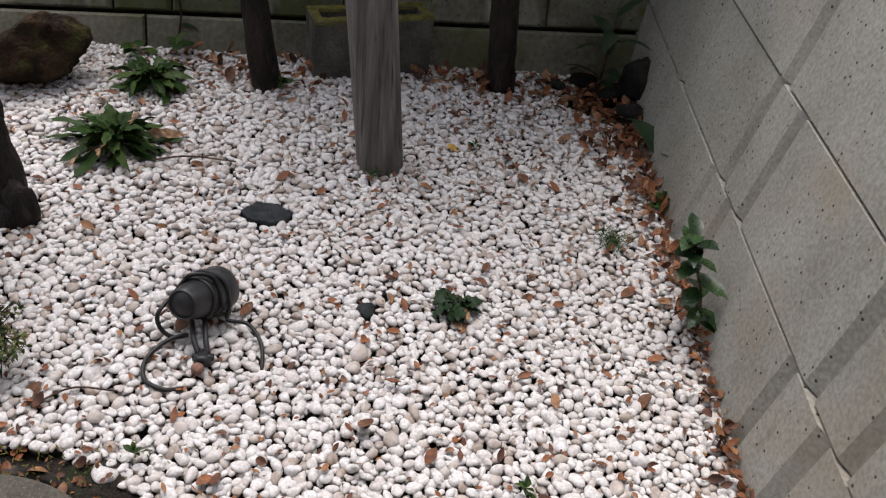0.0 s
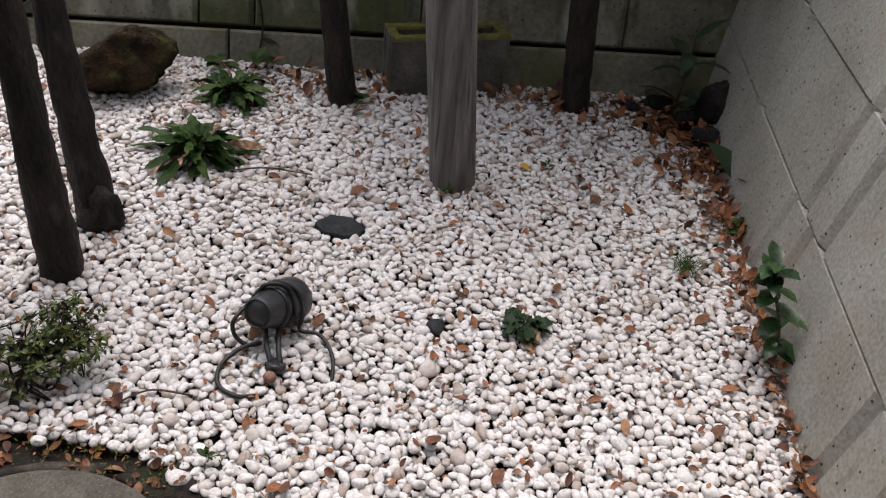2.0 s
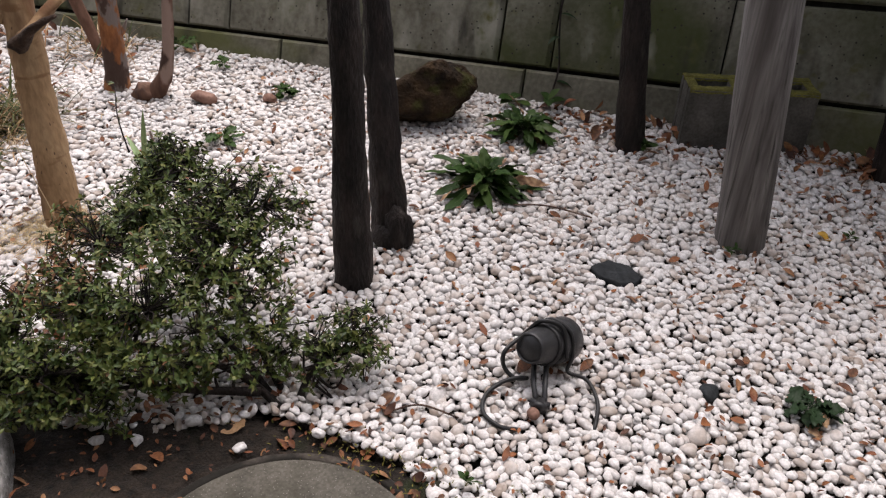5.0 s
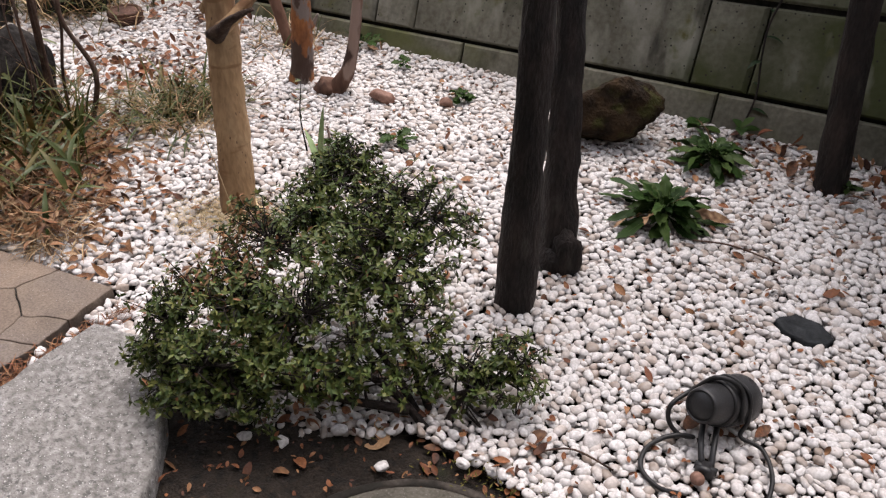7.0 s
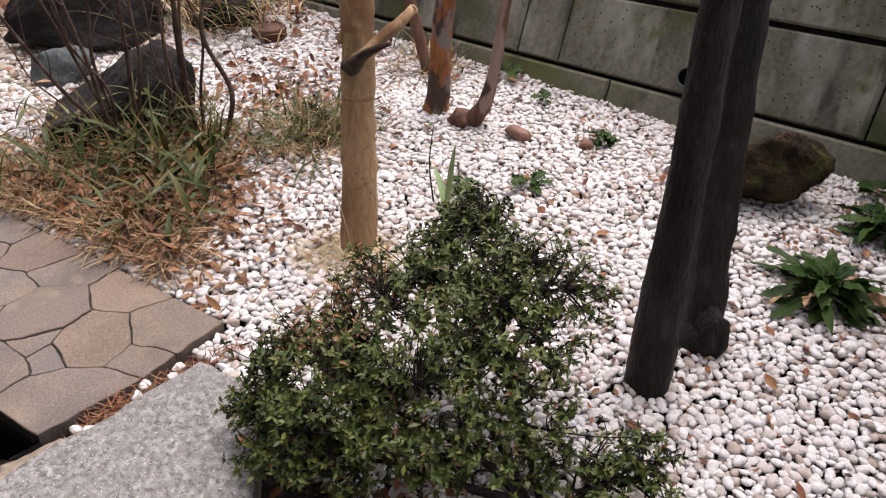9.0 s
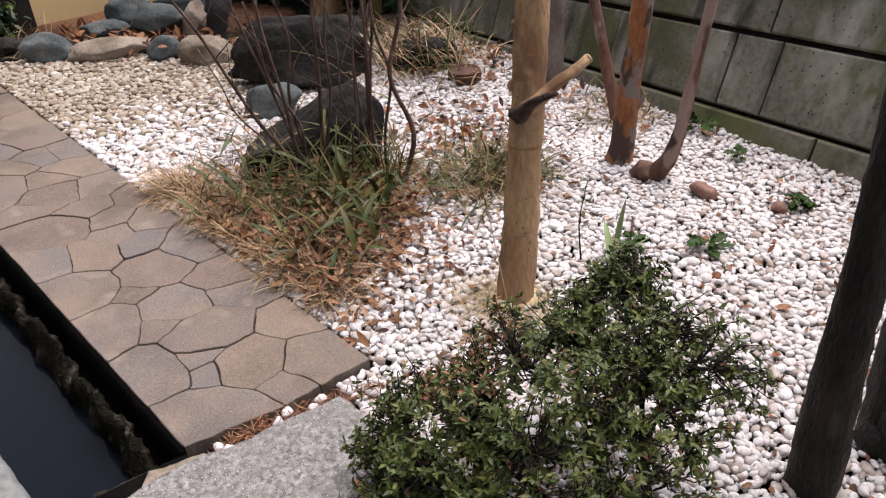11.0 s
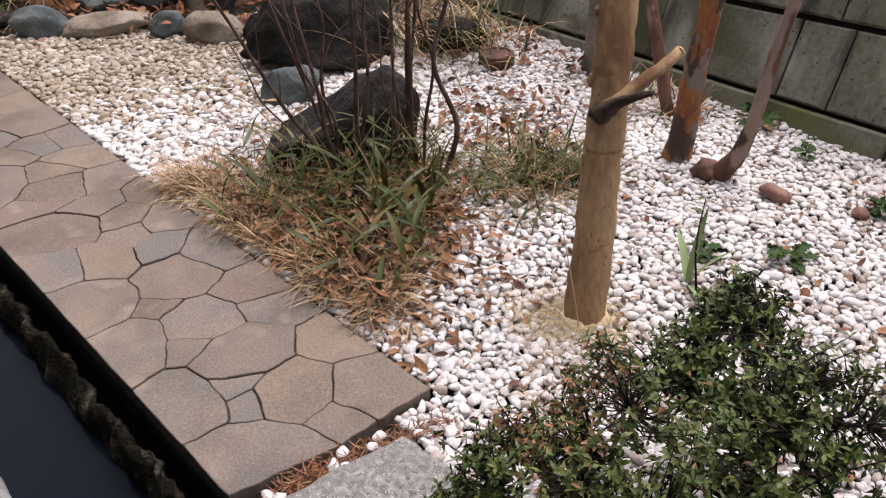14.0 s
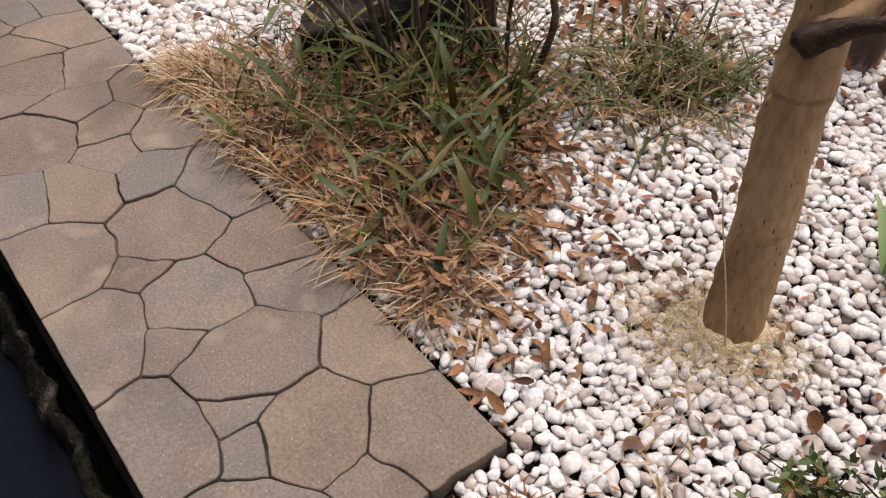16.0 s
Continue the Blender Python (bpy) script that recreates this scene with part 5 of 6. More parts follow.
rosette("tiny_weed", "tiny green seedling between the pebbles", (0.45, 1.97), 9, 0.03, 0.012, M["weed"], 47, 0.7, 0.4, False)

# feathery weed
h = Heap()
r = np.random.default_rng(55)
for k in range(46):
    a, L_ = r.uniform(0, 6.28), r.uniform(0.03, 0.075)
    b = np.array((0.80, 2.71, 0.0)) + r.normal(0, 0.015, 3) * (1, 1, 0)
    e = b + np.array((math.cos(a) * L_ * 0.8, math.sin(a) * L_ * 0.8, L_ * 0.65))
    line = curve([b, (b + e) / 2 + (0, 0, 0.01), e], 6)
    h.add(*tube(line, 0.0007, 3, cap=False))
    for q in line[1:]:
        for j in range(3):
            V, T = blade(0.008, 0.0035, 0.3, 1)
            h.add(turned(V, q, r.uniform(0, 6.28), r.uniform(0, 1)), T)
put("feathery_weed", h.mesh("feathery_weed", M["weed"]), label="feathery grey-green weed in the pebbles", category="weed")


def leafy_shrub(name, label, at, height_, leaves, mat, seed, lsize=0.075, lw=0.036):
    root = empty(name, label, "plant", at=(*at, 0))
    r = np.random.default_rng(seed)
    line = curve([(*at, -0.02), (at[0] + 0.0, at[1] - 0.01, height_ * 0.5), (at[0] - 0.005, at[1] - 0.02, height_)], 12)
    put("stem", mesh_of("stem", *tube(line, np.linspace(0.005, 0.003, 12), 7), M["stem"]), root)
    for k in range(leaves):
        f = 0.15 + 0.85 * k / (leaves - 1)
        p = line[min(11, int(f * 11))]
        V, T = blade(lsize * r.uniform(0.8, 1.15), lw * r.uniform(0.85, 1.1), r.uniform(0.5, 1.1), 8, 0.25, 0.75, 0.5, 0.1)
        put("leaf", mesh_of("leaf", turned(V, p, k * 2.4 + r.normal(0, 0.2), r.uniform(0.35, 0.95), r.normal(0, 0.25)), T, mat), root)
    return root


root = empty("wall_shrub", "young shrub with glossy dark green leaves by the side wall", "plant", at=(0.915, 2.38, 0))
r = np.random.default_rng(61)
line = curve([(0.915, 2.38, -0.02), (0.9, 2.4, 0.1), (0.87, 2.43, 0.19), (0.86, 2.445, 0.24)], 16)
put("stem", mesh_of("stem", *tube(line, np.linspace(0.005, 0.0028, 16), 7), M["stem"]), root)
for k in range(20):
    p = line[min(15, 3 + int(k * 0.65))]
    yaw = k * 1.571 + (0.6 if k % 4 > 1 else 0.0) + r.normal(0, 0.25)
    if math.cos(yaw) > 0.55:
        yaw += 1.1 if math.sin(yaw) > 0 else -1.1
    V, T = blade(r.uniform(0.055, 0.078), r.uniform(0.033, 0.042), r.uniform(0.2, 0.7), 9, 0.22, 0.75, 0.5, 0.08)
    put("leaf", mesh_of("leaf", turned(V, p, yaw, r.uniform(0.0, 0.45) + (0.3 if k > 15 else 0), r.normal(0, 0.25)), T, M["glossy"]), root)
leafy_shrub("corner_plant", "dark strap-leaved plant in the shaded corner", (1.05, 3.1), 0.06, 4, M["weed_dark"], 62, 0.19, 0.065)
leafy_shrub("corner_plant", "dark leafy plant growing in the shaded corner", (0.98, 3.58), 0.25, 9, M["weed_dark"], 63, 0.15, 0.045)

# pale shoot
root = empty("lily_shoot", "pale green strap-leaved shoot behind the azalea", "plant", at=(-1.36, 2.78, 0))
for yaw, L_, pit, bd in ((0.4, 0.16, 1.2, 0.5), (2.6, 0.14, 1.0, 0.5), (-0.6, 0.12, 0.6, 0.8), (1.6, 0.2, 1.45, 0.1)):
    V, T = blade(L_, 0.02, bd, 10, 0.4, 0.5, 0.4)
    put("leaf", mesh_of("leaf", turned(V, (-1.36, 2.78, 0.0), yaw, pit), T, M["shoot"]), root)
# climbing stem on the back wall
pts = [tuple(back @ Vector((-0.40 + 0.012 * math.sin(k * 1.7), 0.02 + 0.1 * k, 0.02))) for k in range(8)]
vine = empty("wall_vine", "thin dark creeper stem climbing the concrete wall", "vine", at=pts[0])
put("stem", mesh_of("stem", *tube(curve(pts, 50), 0.0035, 6, 0.2), M["bark_dark"]), vine)
h = Heap()
for k in range(7):
    V, T = blade(0.06, 0.02, 0.9, 5)
    h.add(turned(V, curve(pts, 50)[4 + 5 * k], k * 2.1, 0.3), T)
put("foliage", h.mesh("foliage", M["weed_dark"]), vine)


# ---- bamboo grass clump ----
def clump():
    r = np.random.default_rng(77)
    green, dry, litter, bamboo = Heap(), Heap(), Heap(), Heap()

    def rim(x, more):
        return 2.235 + more + (-1.69 - x) * 0.95

    for k in range(2900):
        # dead tufts lie over the edge of the paving
        u = r.random()
        x = -2.62 + 0.95 * u ** 1.35 + r.normal(0, 0.03)
        y = far_edge(x) + 0.045 + abs(r.normal(0, 0.13)) * (1.0 if x > -2.5 else 0.6)
        if (x + 2.52) ** 2 + (y - 2.52) ** 2 < 0.03 or y > rim(x, 0.03):
            continue
        L_ = r.uniform(0.06, 0.17)
        V, T = blade(L_, r.uniform(0.0018, 0.0042), r.uniform(0.2, 1.6), 3, 0.2, 0.5)
        dry.add(turned(V, (x, y, max(height(x, y), 0) + 0.0), r.normal(-1.4, 1.2), r.uniform(0.05, 1.25)), T)
    for k in range(620):
        x, y = r.normal(-2.14, 0.22), r.normal(2.45, 0.17)
        if y < far_edge(x) + 0.02 or (x + 2.54) ** 2 + (y - 2.54) ** 2 < 0.035 or y > rim(x, 0.0) or y > 2.82:
            continue
        L_ = r.uniform(0.12, 0.32)
        wide = r.random() < 0.15
        V, T = blade(L_ * (0.75 if wide else 1), r.uniform(0.012, 0.018) if wide else r.uniform(0.003, 0.0065), r.uniform(0.5, 1.5), 6, 0.3, 0.55, 0.35)
        green.add(turned(V, (x, y, r.uniform(0.0, 0.1 if wide else 0.03)), r.uniform(0, 6.28), r.uniform(0.65, 1.5)), T)
    for k in range(340):
        # a second tuft by the pruned tree
        x, y = -1.97 + float(np.clip(r.normal(0, 0.09), -0.2, 0.13)), 2.86 + float(np.clip(r.normal(0, 0.09), -0.17, 0.2))
        V, T = blade(r.uniform(0.09, 0.2), r.uniform(0.004, 0.008), r.uniform(0.5, 1.6), 6, 0.3, 0.55, 0.35)
        green.add(turned(V, (x, y, 0.0), r.uniform(0, 6.28), r.uniform(0.4, 1.3)), T)
        for _ in range(2):
            V, T = blade(r.uniform(0.06, 0.16), 0.0034, r.uniform(0.3, 1.5), 3)
            dry.add(turned(V, (x + r.normal(0, 0.06), y + r.normal(0, 0.05), 0.0), r.uniform(0, 6.28), r.uniform(0.1, 1.2)), T)
    for k in range(150):
        # broad dark bamboo leaves arching out of the clump
        x, y = r.normal(-2.15, 0.25), r.normal(2.4, 0.16)
        if y < far_edge(x) - 0.02 or (x + 2.5) ** 2 + (y - 2.52) ** 2 < 0.03 or y > rim(x, 0.0):
            continue
        V, T = blade(r.uniform(0.07, 0.14), r.uniform(0.008, 0.015), r.uniform(0.3, 1.3), 7, 0.25, 0.6, 0.4)
        bamboo.add(turned(V, (x, y, r.uniform(0.03, 0.16)), r.uniform(0, 6.28), r.uniform(-0.2, 1.0), r.normal(0, 0.4)), T)
    for k in range(430):
        # grass behind, along the boulders and the wall
        x, y = r.normal(-2.98, 0.17), r.normal(3.3, 0.13)
        hgt = 0.06 if r.random() < 0.4 else 0.0
        V, T = blade(r.uniform(0.12, 0.32), r.uniform(0.003, 0.007), r.uniform(0.4, 1.6), 6, 0.3, 0.55, 0.35)
        (green if r.random() < 0.55 else dry).add(turned(V, (x, y, hgt), r.uniform(0, 6.28), r.uniform(0.6, 1.45)), T)
    for k in range(160):
        x, y = r.normal(-2.05, 0.12), r.normal(3.5, 0.09)
        V, T = blade(r.uniform(0.06, 0.16), r.uniform(0.003, 0.006), r.uniform(0.4, 1.6), 5, 0.3, 0.55, 0.35)
        (green if r.random() < 0.35 else dry).add(turned(V, (x, y, 0), r.uniform(0, 6.28), r.uniform(0.3, 1.3)), T)
    for k in range(140):
        x, y = r.normal(-4.75, 0.14), r.normal(1.98, 0.1)
        V, T = blade(r.uniform(0.08, 0.2), r.uniform(0.003, 0.006), r.uniform(0.5, 1.6), 5)
        (green if r.random() < 0.4 else dry).add(turned(V, (x, y, 0), r.uniform(0, 6.28), r.uniform(0.5, 1.4)), T)
    for k in range(3000):
        x, y = r.normal(-2.06, 0.26), r.normal(2.38, 0.19)
        if y < far_edge(x) + 0.02 or y > rim(x, 0.09 + 0.25 * r.random() ** 4):
            continue
        V, T = blade(r.uniform(0.02, 0.065), r.uniform(0.006, 0.018), r.uniform(-1.0, 1.0), 4, 0.4)
        litter.add(turned(V, (x, y, max(0, height(x, y)) + r.uniform(0.0, 0.02) + (0.05 * r.random() if y < rim(x, -0.05) else 0)), r.uniform(0, 6.28), r.normal(0, 0.3), r.normal(0, 0.4)), T)
    put("bamboo_leaves", bamboo.mesh("bamboo_leaves", M["bamboo"]), label="broad dark green bamboo grass leaves", category="leaves", kind="stuff")
    put("green_grass", green.mesh("green_grass", M["grass"]), label="tufts of green bamboo grass along the path", category="grass", kind="stuff")
    put("dead_grass", dry.mesh("dead_grass", M["straw"]), label="dry straw-coloured grass spilling towards the paving", category="grass", kind="stuff")
    put("clump_litter", litter.mesh("clump_litter", M["leaf_brown"]), label="brown leaf litter under the bamboo grass", category="leaves", kind="stuff")


clump()


def bare_shrub():
    root = empty("bare_shrub", "leafless shrub of thin dark upright stems", "shrub", at=(-2.22, 2.52, 0))
    r = np.random.default_rng(91)
    STEMS = [((-2.24, 2.41), (-2.46, 2.12), 0.66, 0.007), ((-2.26, 2.43), (-2.4, 2.26), 0.8, 0.0055), ((-2.25, 2.59), (-2.2, 2.64), 0.9, 0.0075), ((-2.15, 2.655), (-2.12, 2.7), 0.9, 0.0085), ((-2.27, 2.45), (-2.34, 2.3), 0.6, 0.006), ((-2.2, 2.63), (-2.18, 2.64), 0.85, 0.0055), ((-2.22, 2.56), (-2.3, 2.6), 0.85, 0.005), ((-2.21, 2.45), (-2.25, 2.52), 0.8, 0.006), ((-2.24, 2.38), (-2.5, 2.2), 0.45, 0.0035), ((-2.28, 2.6), (-2.32, 2.66), 0.7, 0.004), ((-2.19, 2.5), (-2.12, 2.47), 0.6, 0.0035), ((-2.26, 2.4), (-2.34, 2.3), 0.85, 0.0065), ((-2.29, 2.42), (-2.38, 2.38), 0.8, 0.006), ((-2.25, 2.47), (-2.27, 2.48), 0.9, 0.007), ((-2.23, 2.61), (-2.24, 2.66), 0.9, 0.006), ((-2.18, 2.6), (-2.19, 2.6), 0.9, 0.0065)]
    for k, (b, e, hgt, rad) in enumerate(STEMS):
        b, e = np.array((*b, -0.02)), np.array((*e, hgt))
        pts = [b + (e - b) * f + r.normal(0, 0.012, 3) * (1, 1, 0) * (f > 0) for f in np.linspace(0, 1, 6)]
        if k == 3:
            pts[1] = pts[1] + np.array((0.02, 0.02, 0))
            pts[2] = pts[2] + np.array((-0.03, -0.03, 0))
        line = curve(pts, 26)
        hp = Heap()
        hp.add(*tube(line, np.linspace(rad, rad * 0.5, 26) * 1.0, 7, 0.2, k))
        for j in range(5):
            p = line[11 + 3 * j]
            q = p + np.array((r.normal(0, 0.07), r.normal(0, 0.07), r.uniform(0.06, 0.16)))
            hp.add(*tube(curve([p, (p + q) / 2 + r.normal(0, 0.008, 3), q], 7), np.linspace(rad * 0.3, 0.0006, 7), 5))
        put("stem", hp.mesh("stem", M["stem"]), root)


bare_shrub()


# ---- far planting ----
def leaf_mass(name, label, centre, size, count, mat, seed, ls=0.05, w=0.6, category="shrub", bend=0.5):
    root = empty(name, label, category, at=(centre[0], centre[1], 0))
    r = np.random.default_rng(seed)
    leaf, wood = Heap(), Heap()
    tips = []
    for k in range(22):
        d = r.normal(0, 1, 3)
        d /= np.linalg.norm(d)
        e = np.array(centre) + d * np.array(size) * r.uniform(0.5, 1)
        e[2] = max(e[2], 0.05)
        b = np.array((centre[0], centre[1], 0.0)) + r.normal(0, 0.05, 3) * (1, 1, 0)
        line = curve([b, (b + e) / 2 + r.normal(0, 0.05, 3), e], 9)
        wood.add(*tube(line, np.linspace(0.008, 0.002, 9), 5))
        tips.append(line[3:])
    tips = np.vstack(tips)
    for k in range(count):
        p = tips[r.integers(len(tips))] + r.normal(0, 0.05, 3) * np.array(size) / 0.3
        L_ = ls * r.uniform(0.7, 1.3)
        V, T = blade(L_, L_ * w, r.uniform(0.2, bend * 2), 4, 0.25, 0.7)
        leaf.add(turned(V, (p[0], p[1], max(0.02, p[2])), r.uniform(0, 6.28), r.uniform(-0.6, 0.8), r.normal(0, 0.4)), T)
    put("branch_mass", wood.mesh("branch_mass", M["bark_dark"]), root)
    put("foliage", leaf.mesh("foliage", mat), root)


leaf_mass("ivy_shrub", "dark ivy and shrub leaves round the slim tree", (-4.95, 1.85, 0.25), (0.25, 0.28, 0.3), 900, M["ivy"], 101, 0.05, 0.7)
leaf_mass("ivy_shrub", "sparse yellow-green leaves hanging by the gate post", (-4.95, 1.95, 0.75), (0.25, 0.3, 0.25), 320, M["weed"], 102, 0.045, 0.7)
leaf_mass("shade_shrub", "dense dark shrub filling the corner behind the boulders", (-4.6, 3.35, 0.45), (0.4, 0.35, 0.4), 1500, M["weed_dark"], 103, 0.09, 0.5)
leaf_mass("shade_shrub", "dense dark shrub between the thick trunk and the wall", (-4.1, 3.62, 0.45), (0.5, 0.2, 0.4), 1500, M["weed_dark"], 104, 0.09, 0.5)
leaf_mass("shade_shrub", "dark shrub behind the thick tree trunk", (-5.0, 3.6, 0.6), (0.5, 0.3, 0.5), 1300, M["weed_dark"], 105, 0.09, 0.5)
slab_box("backdrop_fence", (-6.6, 0.4, -0.05), (-6.5, 4.6, 2.2), M["dark_wood"], "dark wooden fence closing the garden", "fence")
root = empty("aspidistra", "aspidistra plant with very large green leaves", "plant", at=(-3.52, 3.42, 0))
r = np.random.default_rng(111)
for yaw, L_, pit, w_ in ((-0.5, 0.42, 0.85, 0.12), (-0.1, 0.4, 1.1, 0.11), (3.0, 0.42, 0.95, 0.12), (2.3, 0.4, 1.2, 0.11), (-1.4, 0.4, 1.1, 0.11), (-2.3, 0.4, 1.0, 0.11), (0.6, 0.42, 1.1, 0.11)):
    base = np.array((-3.52 + 0.05 * math.cos(yaw), 3.42 + 0.05 * math.sin(yaw), 0.36))
    V, T = blade(L_, w_, 1.5, 12, 0.22, 0.65, 0.5)
    put("leaf", mesh_of("leaf", turned(V, base, yaw, pit), T, M["glossy"]), root)
    put("stalk", mesh_of("stalk", *tube(curve([(-3.52, 3.42, 0), base * 0.5 + np.array((-3.52, 3.42, 0)) * 0.5, base], 8), 0.006, 6), M["grass"]), root)


# ---- fallen leaves ----
def fallen():
    r = np.random.default_rng(131)
    lit = Heap()

    def drop(heap, x, y, L_, flat=0.3, lift=0.002):
        V, T = blade(L_, L_ * r.uniform(0.35, 0.62), r.uniform(-1.1, 1.1), 5, r.uniform(0.0, 0.7), 0.7, 0.5)
        heap.add(turned(V, (x, y, max(height(x, y), -0.01) + lift + 0.004), r.uniform(0, 6.28), r.normal(0, flat), r.normal(0, flat)), T)

    for k in range(2100):
        x, y = 0.95 - 2.35 * r.random() ** 1.4, 3.6 - 1.7 * r.random() ** 1.2
        if in_gravel(x, y):
            drop(lit, x, y, r.uniform(0.008, 0.022) if r.random() < 0.86 else r.uniform(0.026, 0.04))
    for k in range(420):
        x, y = r.uniform(-4.2, -1.4), r.uniform(2.0, 3.6)
        if in_gravel(x, y):
            drop(lit, x, y, r.uniform(0.015, 0.035))
    for k in range(420):
        y = r.uniform(1.75, 3.6)
        x = 0.87 + 0.135 * (y - 2.0) - abs(r.normal(0, 0.018 + 0.05 * max(0, y - 2.4))) - 0.003
        drop(lit, x, y, r.uniform(0.018, 0.035) + 0.012 * max(0, y - 2.4), 0.6, r.uniform(0, 0.025))
    for k in range(300):
        x = r.uniform(-0.4, 1.0)
        drop(lit, x, 3.64 - abs(r.normal(0, 0.12)) - 0.12 * max(0, x - 0.3) * r.random(), r.uniform(0.02, 0.05), 0.5, r.uniform(0, 0.015))
    for k in range(260):
        x, y = r.normal(0.96, 0.07), r.normal(3.28, 0.2)
        drop(lit, x, y, r.uniform(0.02, 0.045), 0.6, r.uniform(0, 0.03))
    for k in range(420):
        # crumbs and bits on the bare soil
        drop(lit, r.uniform(-1.2, -0.25), r.uniform(1.72, 2.08), r.uniform(0.006, 0.018) if r.random() < 0.9 else r.uniform(0.02, 0.04), 0.3, 0.008)
    for k in range(130):
        drop(lit, r.uniform(-1.3, -0.4), r.uniform(1.95, 2.2), r.uniform(0.015, 0.035))
    for k in range(260):
        a = r.uniform(0, 1)
        drop(lit, -4.6 + 0.9 * a + r.normal(0, 0.08), 2.35 + 0.5 * a + r.normal(0, 0.12), r.uniform(0.03, 0.06), 0.5, 0.05)
    for k in range(160):
        drop(lit, r.normal(-2.9, 0.4), r.normal(3.5, 0.06), r.uniform(0.03, 0.05), 0.5, 0.02)
    for k in range(260):
        drop(lit, r.normal(-2.25, 0.17), r.normal(3.02, 0.14), r.uniform(0.02, 0.045), 0.5, 0.012)
    for k in range(90):
        drop(lit, r.normal(-1.72, 0.12), r.normal(2.5, 0.13), r.uniform(0.012, 0.03), 0.5, 0.008)
    bits = Heap()
    for k in range(44):
        # dry bits strewn from the foot of the pruned tree
        f = r.random()
        x, y = -1.42 + 0.12 * f + r.normal(0, 0.03), 2.44 - 0.22 * f + r.normal(0, 0.03)
        V, T = blade(r.uniform(0.03, 0.1), r.uniform(0.0018, 0.004), r.normal(0, 0.4), 4, 0.2)
        bits.add(turned(V, (x, y, height(x, y) + 0.006), r.normal(-1.1, 0.8), r.normal(0, 0.06)), T)
    put("straw_bits", bits.mesh("straw_bits", M["straw"]), label="dry straw strewn from the foot of the pruned tree", category="straw", kind="stuff")
    put("leaf_litter", lit.mesh("leaf_litter", M["leaf_dry"]), label="scattered dry brown leaves on the pebbles", category="leaves", kind="stuff")
    needles = Heap()
    for k in range(900):
        f = r.random()
        x, y = -1.41 + 0.05 * f + r.normal(0, 0.012), 1.74 + 0.34 * f + r.normal(0, 0.015)
        V, T = blade(r.uniform(0.02, 0.05), r.uniform(0.0015, 0.004), r.uniform(-0.6, 0.6), 2, 0.2)
        needles.add(turned(V, (x, y, -0.012 + abs(r.normal(0, 0.012))), r.uniform(0, 6.28), r.normal(0, 0.2)), T)
    put("needle_litter", needles.mesh("needle_litter", M["leaf_dry"]), label="reddish needle litter between paving and granite step", category="leaves", kind="stuff")
    LEAVES = [(0.163, 2.13, 0.05, "leaf_dry"), (-0.06, 2.45, 0.055, "leaf_dry"), (0.77, 2.5, 0.05, "leaf_dry"), (0.47, 2.6, 0.04, "leaf_dry"), (-0.42, 2.83, 0.045, "leaf_dry"), (0.25, 2.57, 0.04, "leaf_dry"), (0.56, 2.5, 0.035, "leaf_dry"), (0.83, 2.06, 0.06, "leaf_dry"), (-0.22, 3.44, 0.06, "leaf_dry"), (-0.24, 1.93, 0.07, "leaf_dry"), (0.75, 2.2, 0.05, "leaf_dry"), (0.42, 3.12, 0.04, "leaf_yellow"), (0.44, 3.11, 0.04, "leaf_yellow"), (-0.7, 2.03, 0.055, "leaf_tan"), (-0.665, 2.055, 0.06, "leaf_tan"), (-0.62, 2.42, 0.05, "leaf_dry"), (-1.18, 2.72, 0.05, "leaf_tan"), (-1.55, 2.98, 0.04, "leaf_tan"), (-2.0, 2.33, 0.07, "leaf_tan"), (-1.86, 2.28, 0.07, "leaf_tan"), (0.62, 2.95, 0.05, "leaf_dry"), (0.4, 2.75, 0.04, "leaf_dry"), (-0.2, 2.36, 0.05, "leaf_dry"), (-0.11, 2.39, 0.05, "leaf_dry"), (-0.42, 2.22, 0.045, "leaf_dry"), (0.68, 3.3, 0.06, "leaf_dry")]
    for x, y, L_, m_ in LEAVES:
        hp = Heap()
        drop(hp, x, y, L_, 0.25, 0.004)
        lab = {"leaf_dry": "curled dry brown leaf on the pebbles", "leaf_tan": "flat tan leaf lying on the ground", "leaf_yellow": "yellow fallen leaf on the pebbles"}[m_]
        put("fallen_leaf", hp.mesh("fallen_leaf", M[m_]), label=lab, category="leaf", group="fallen leaves")
    for pts, rad in (([(-0.42, 2.16, 0.015), (-0.36, 2.2, 0.02), (-0.28, 2.2, 0.012)], 0.002), ([(-0.36, 2.98, 0.016), (-0.27, 3.0, 0.02), (-0.15, 2.99, 0.016)], 0.0022), ([(-1.5, 3.0, 0.014), (-1.44, 2.93, 0.02), (-1.4, 2.86, 0.016)], 0.003)):
        put("fallen_twig", mesh_of("fallen_twig", *tube(curve(pts, 14), rad, 6, 0.2), M["stem"]), label="thin dry twig lying on the pebbles", category="twig")
    put("nut", mesh_of("nut", *[a for a in lump((0.013, 0.013, 0.011), 3, 3, 0.1)], M["rock_red"]), label="brown round nut beside the spotlight", category="nut", at=(-0.145, 2.255, 0.016))


fallen()

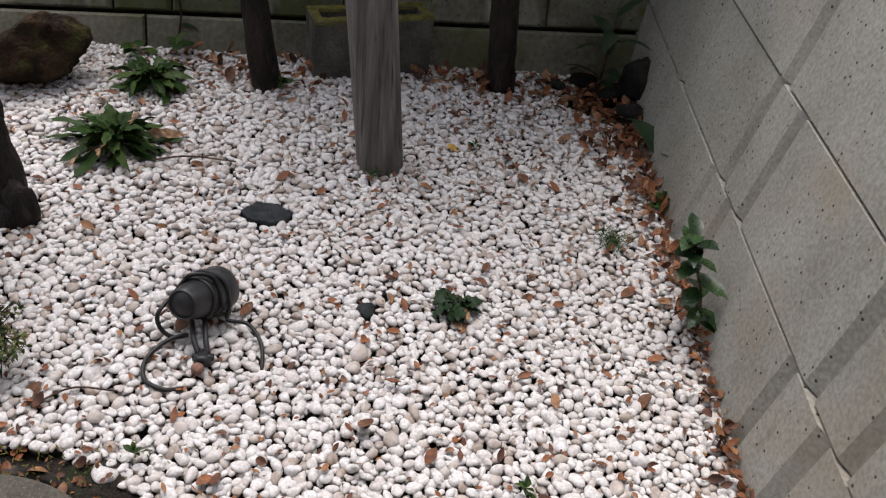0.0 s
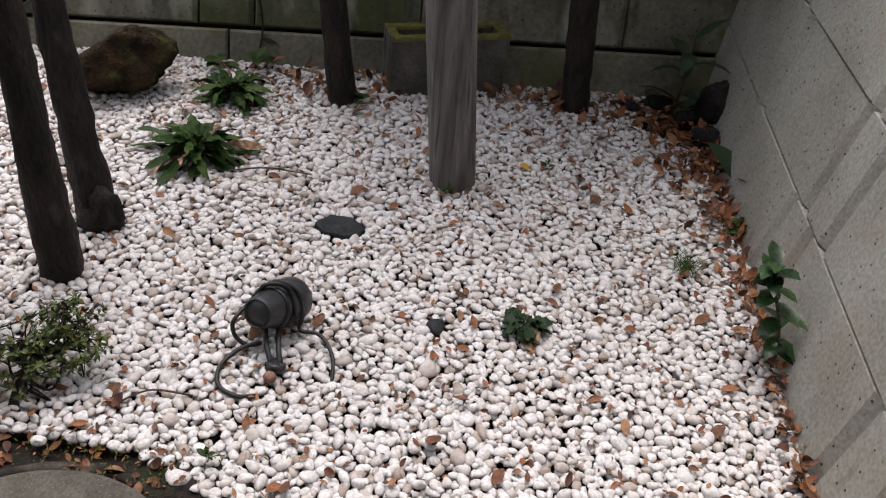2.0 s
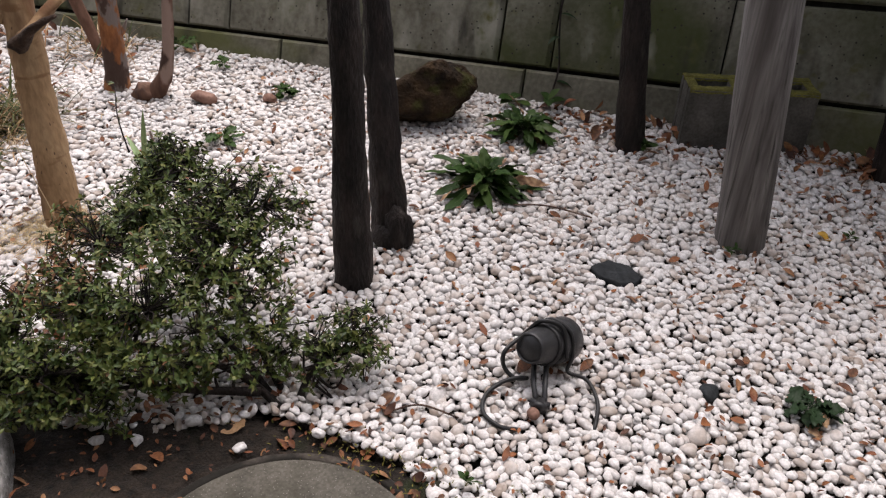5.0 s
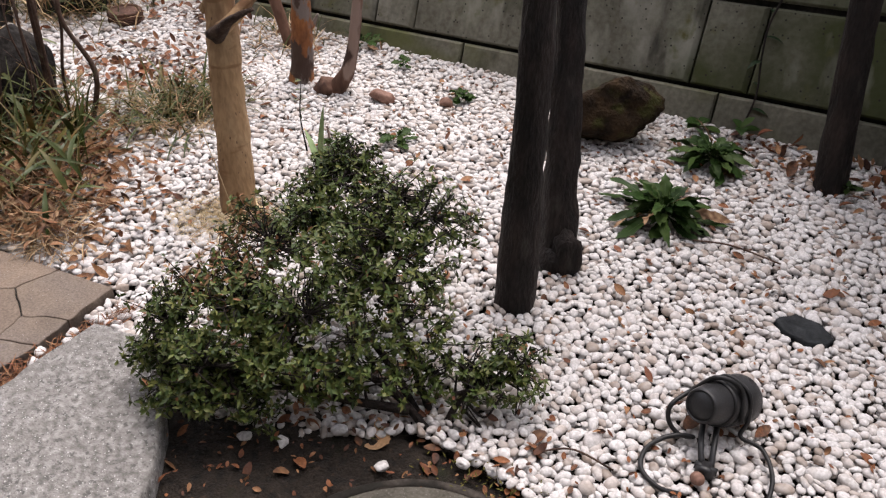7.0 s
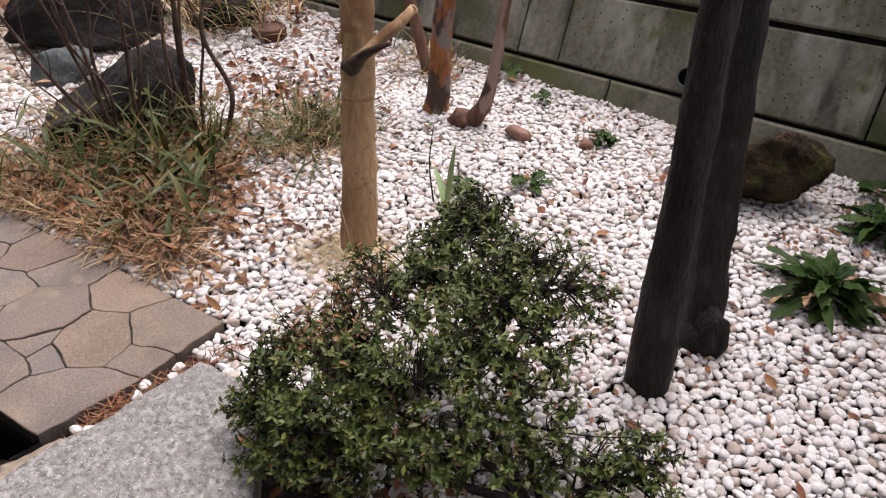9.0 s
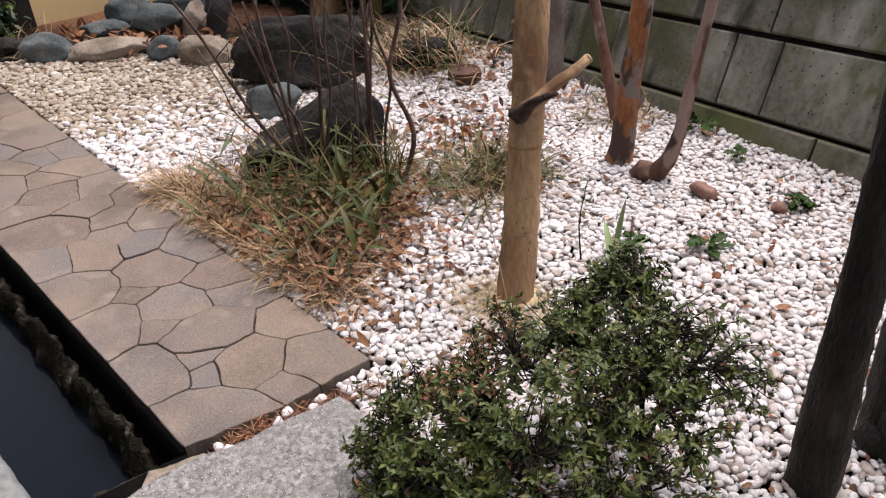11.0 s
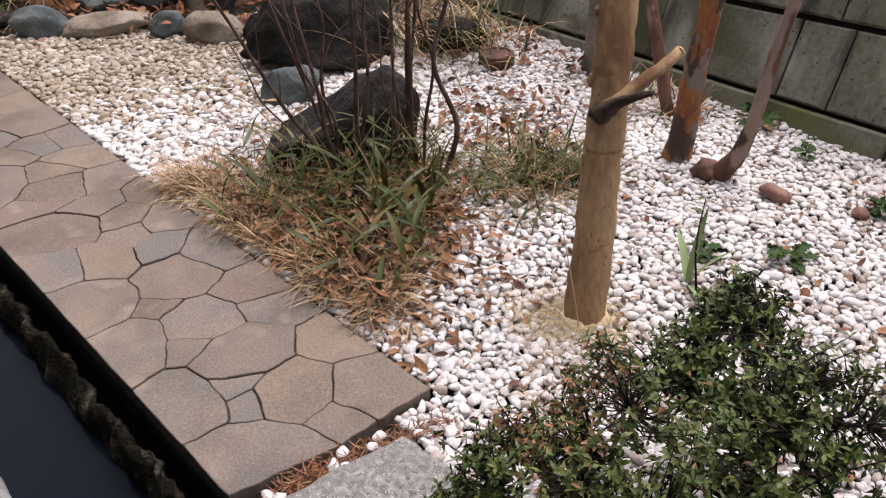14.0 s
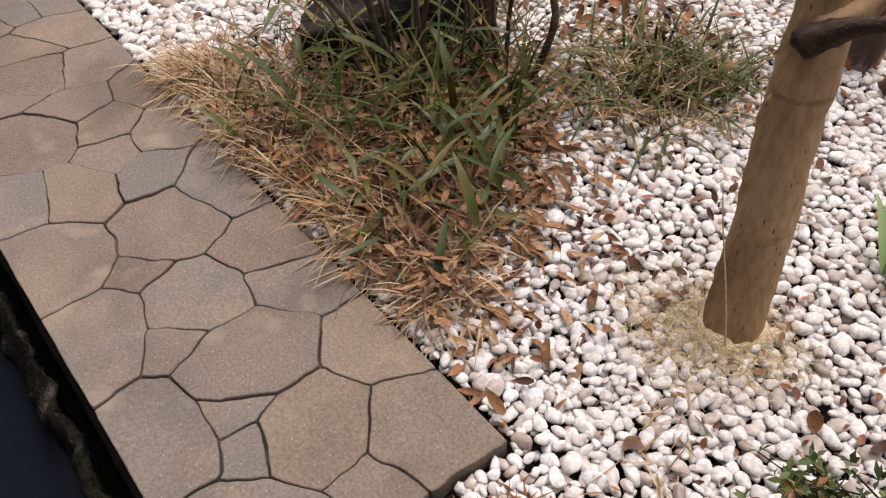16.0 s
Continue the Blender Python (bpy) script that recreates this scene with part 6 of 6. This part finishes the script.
# ---- last small things ----
for k, (x, y) in enumerate([(-1.405, 1.735), (-1.39, 1.75), (-1.398, 1.86), (-1.38, 1.875), (-1.412, 1.89), (-1.385, 1.94), (-1.405, 1.965), (-0.52, 2.08), (-0.64, 2.0), (-0.83, 1.955), (-0.9, 1.93)]):
    stone("stray_pebble", "white pebble lying on bare soil", (x, y, 0.002), (0.016, 0.012, 0.0075), M["pebble"], 140 + k, k * 1.3, 0.2, 7, 3, 0.3, "stray pebbles", 0.0)
V, T = tube(curve([(-1.395, 2.47, 0.0), (-1.41, 2.462, 0.1), (-1.45, 2.465, 0.22), (-1.47, 2.47, 0.28)], 16), np.linspace(0.0016, 0.0008, 16), 5)
put("dry_stalk", mesh_of("dry_stalk", V, T, M["cut"]), label="thin dry grass stalk leaning on the pruned tree", category="stalk")
h = Heap()
r = np.random.default_rng(171)
for k in range(240):
    x, y = r.normal(-0.36, 0.12), r.normal(2.06, 0.03)
    V, T = blade(r.uniform(0.004, 0.012), 0.003, 0.3, 2)
    h.add(turned(V, (x, y, 0.004 + r.uniform(0, 0.004)), r.uniform(0, 6.28), r.uniform(0.3, 1.3)), T)
put("moss_patch", h.mesh("moss_patch", M["moss"]), label="small patch of moss on the soil by the round cover", category="moss", kind="stuff")
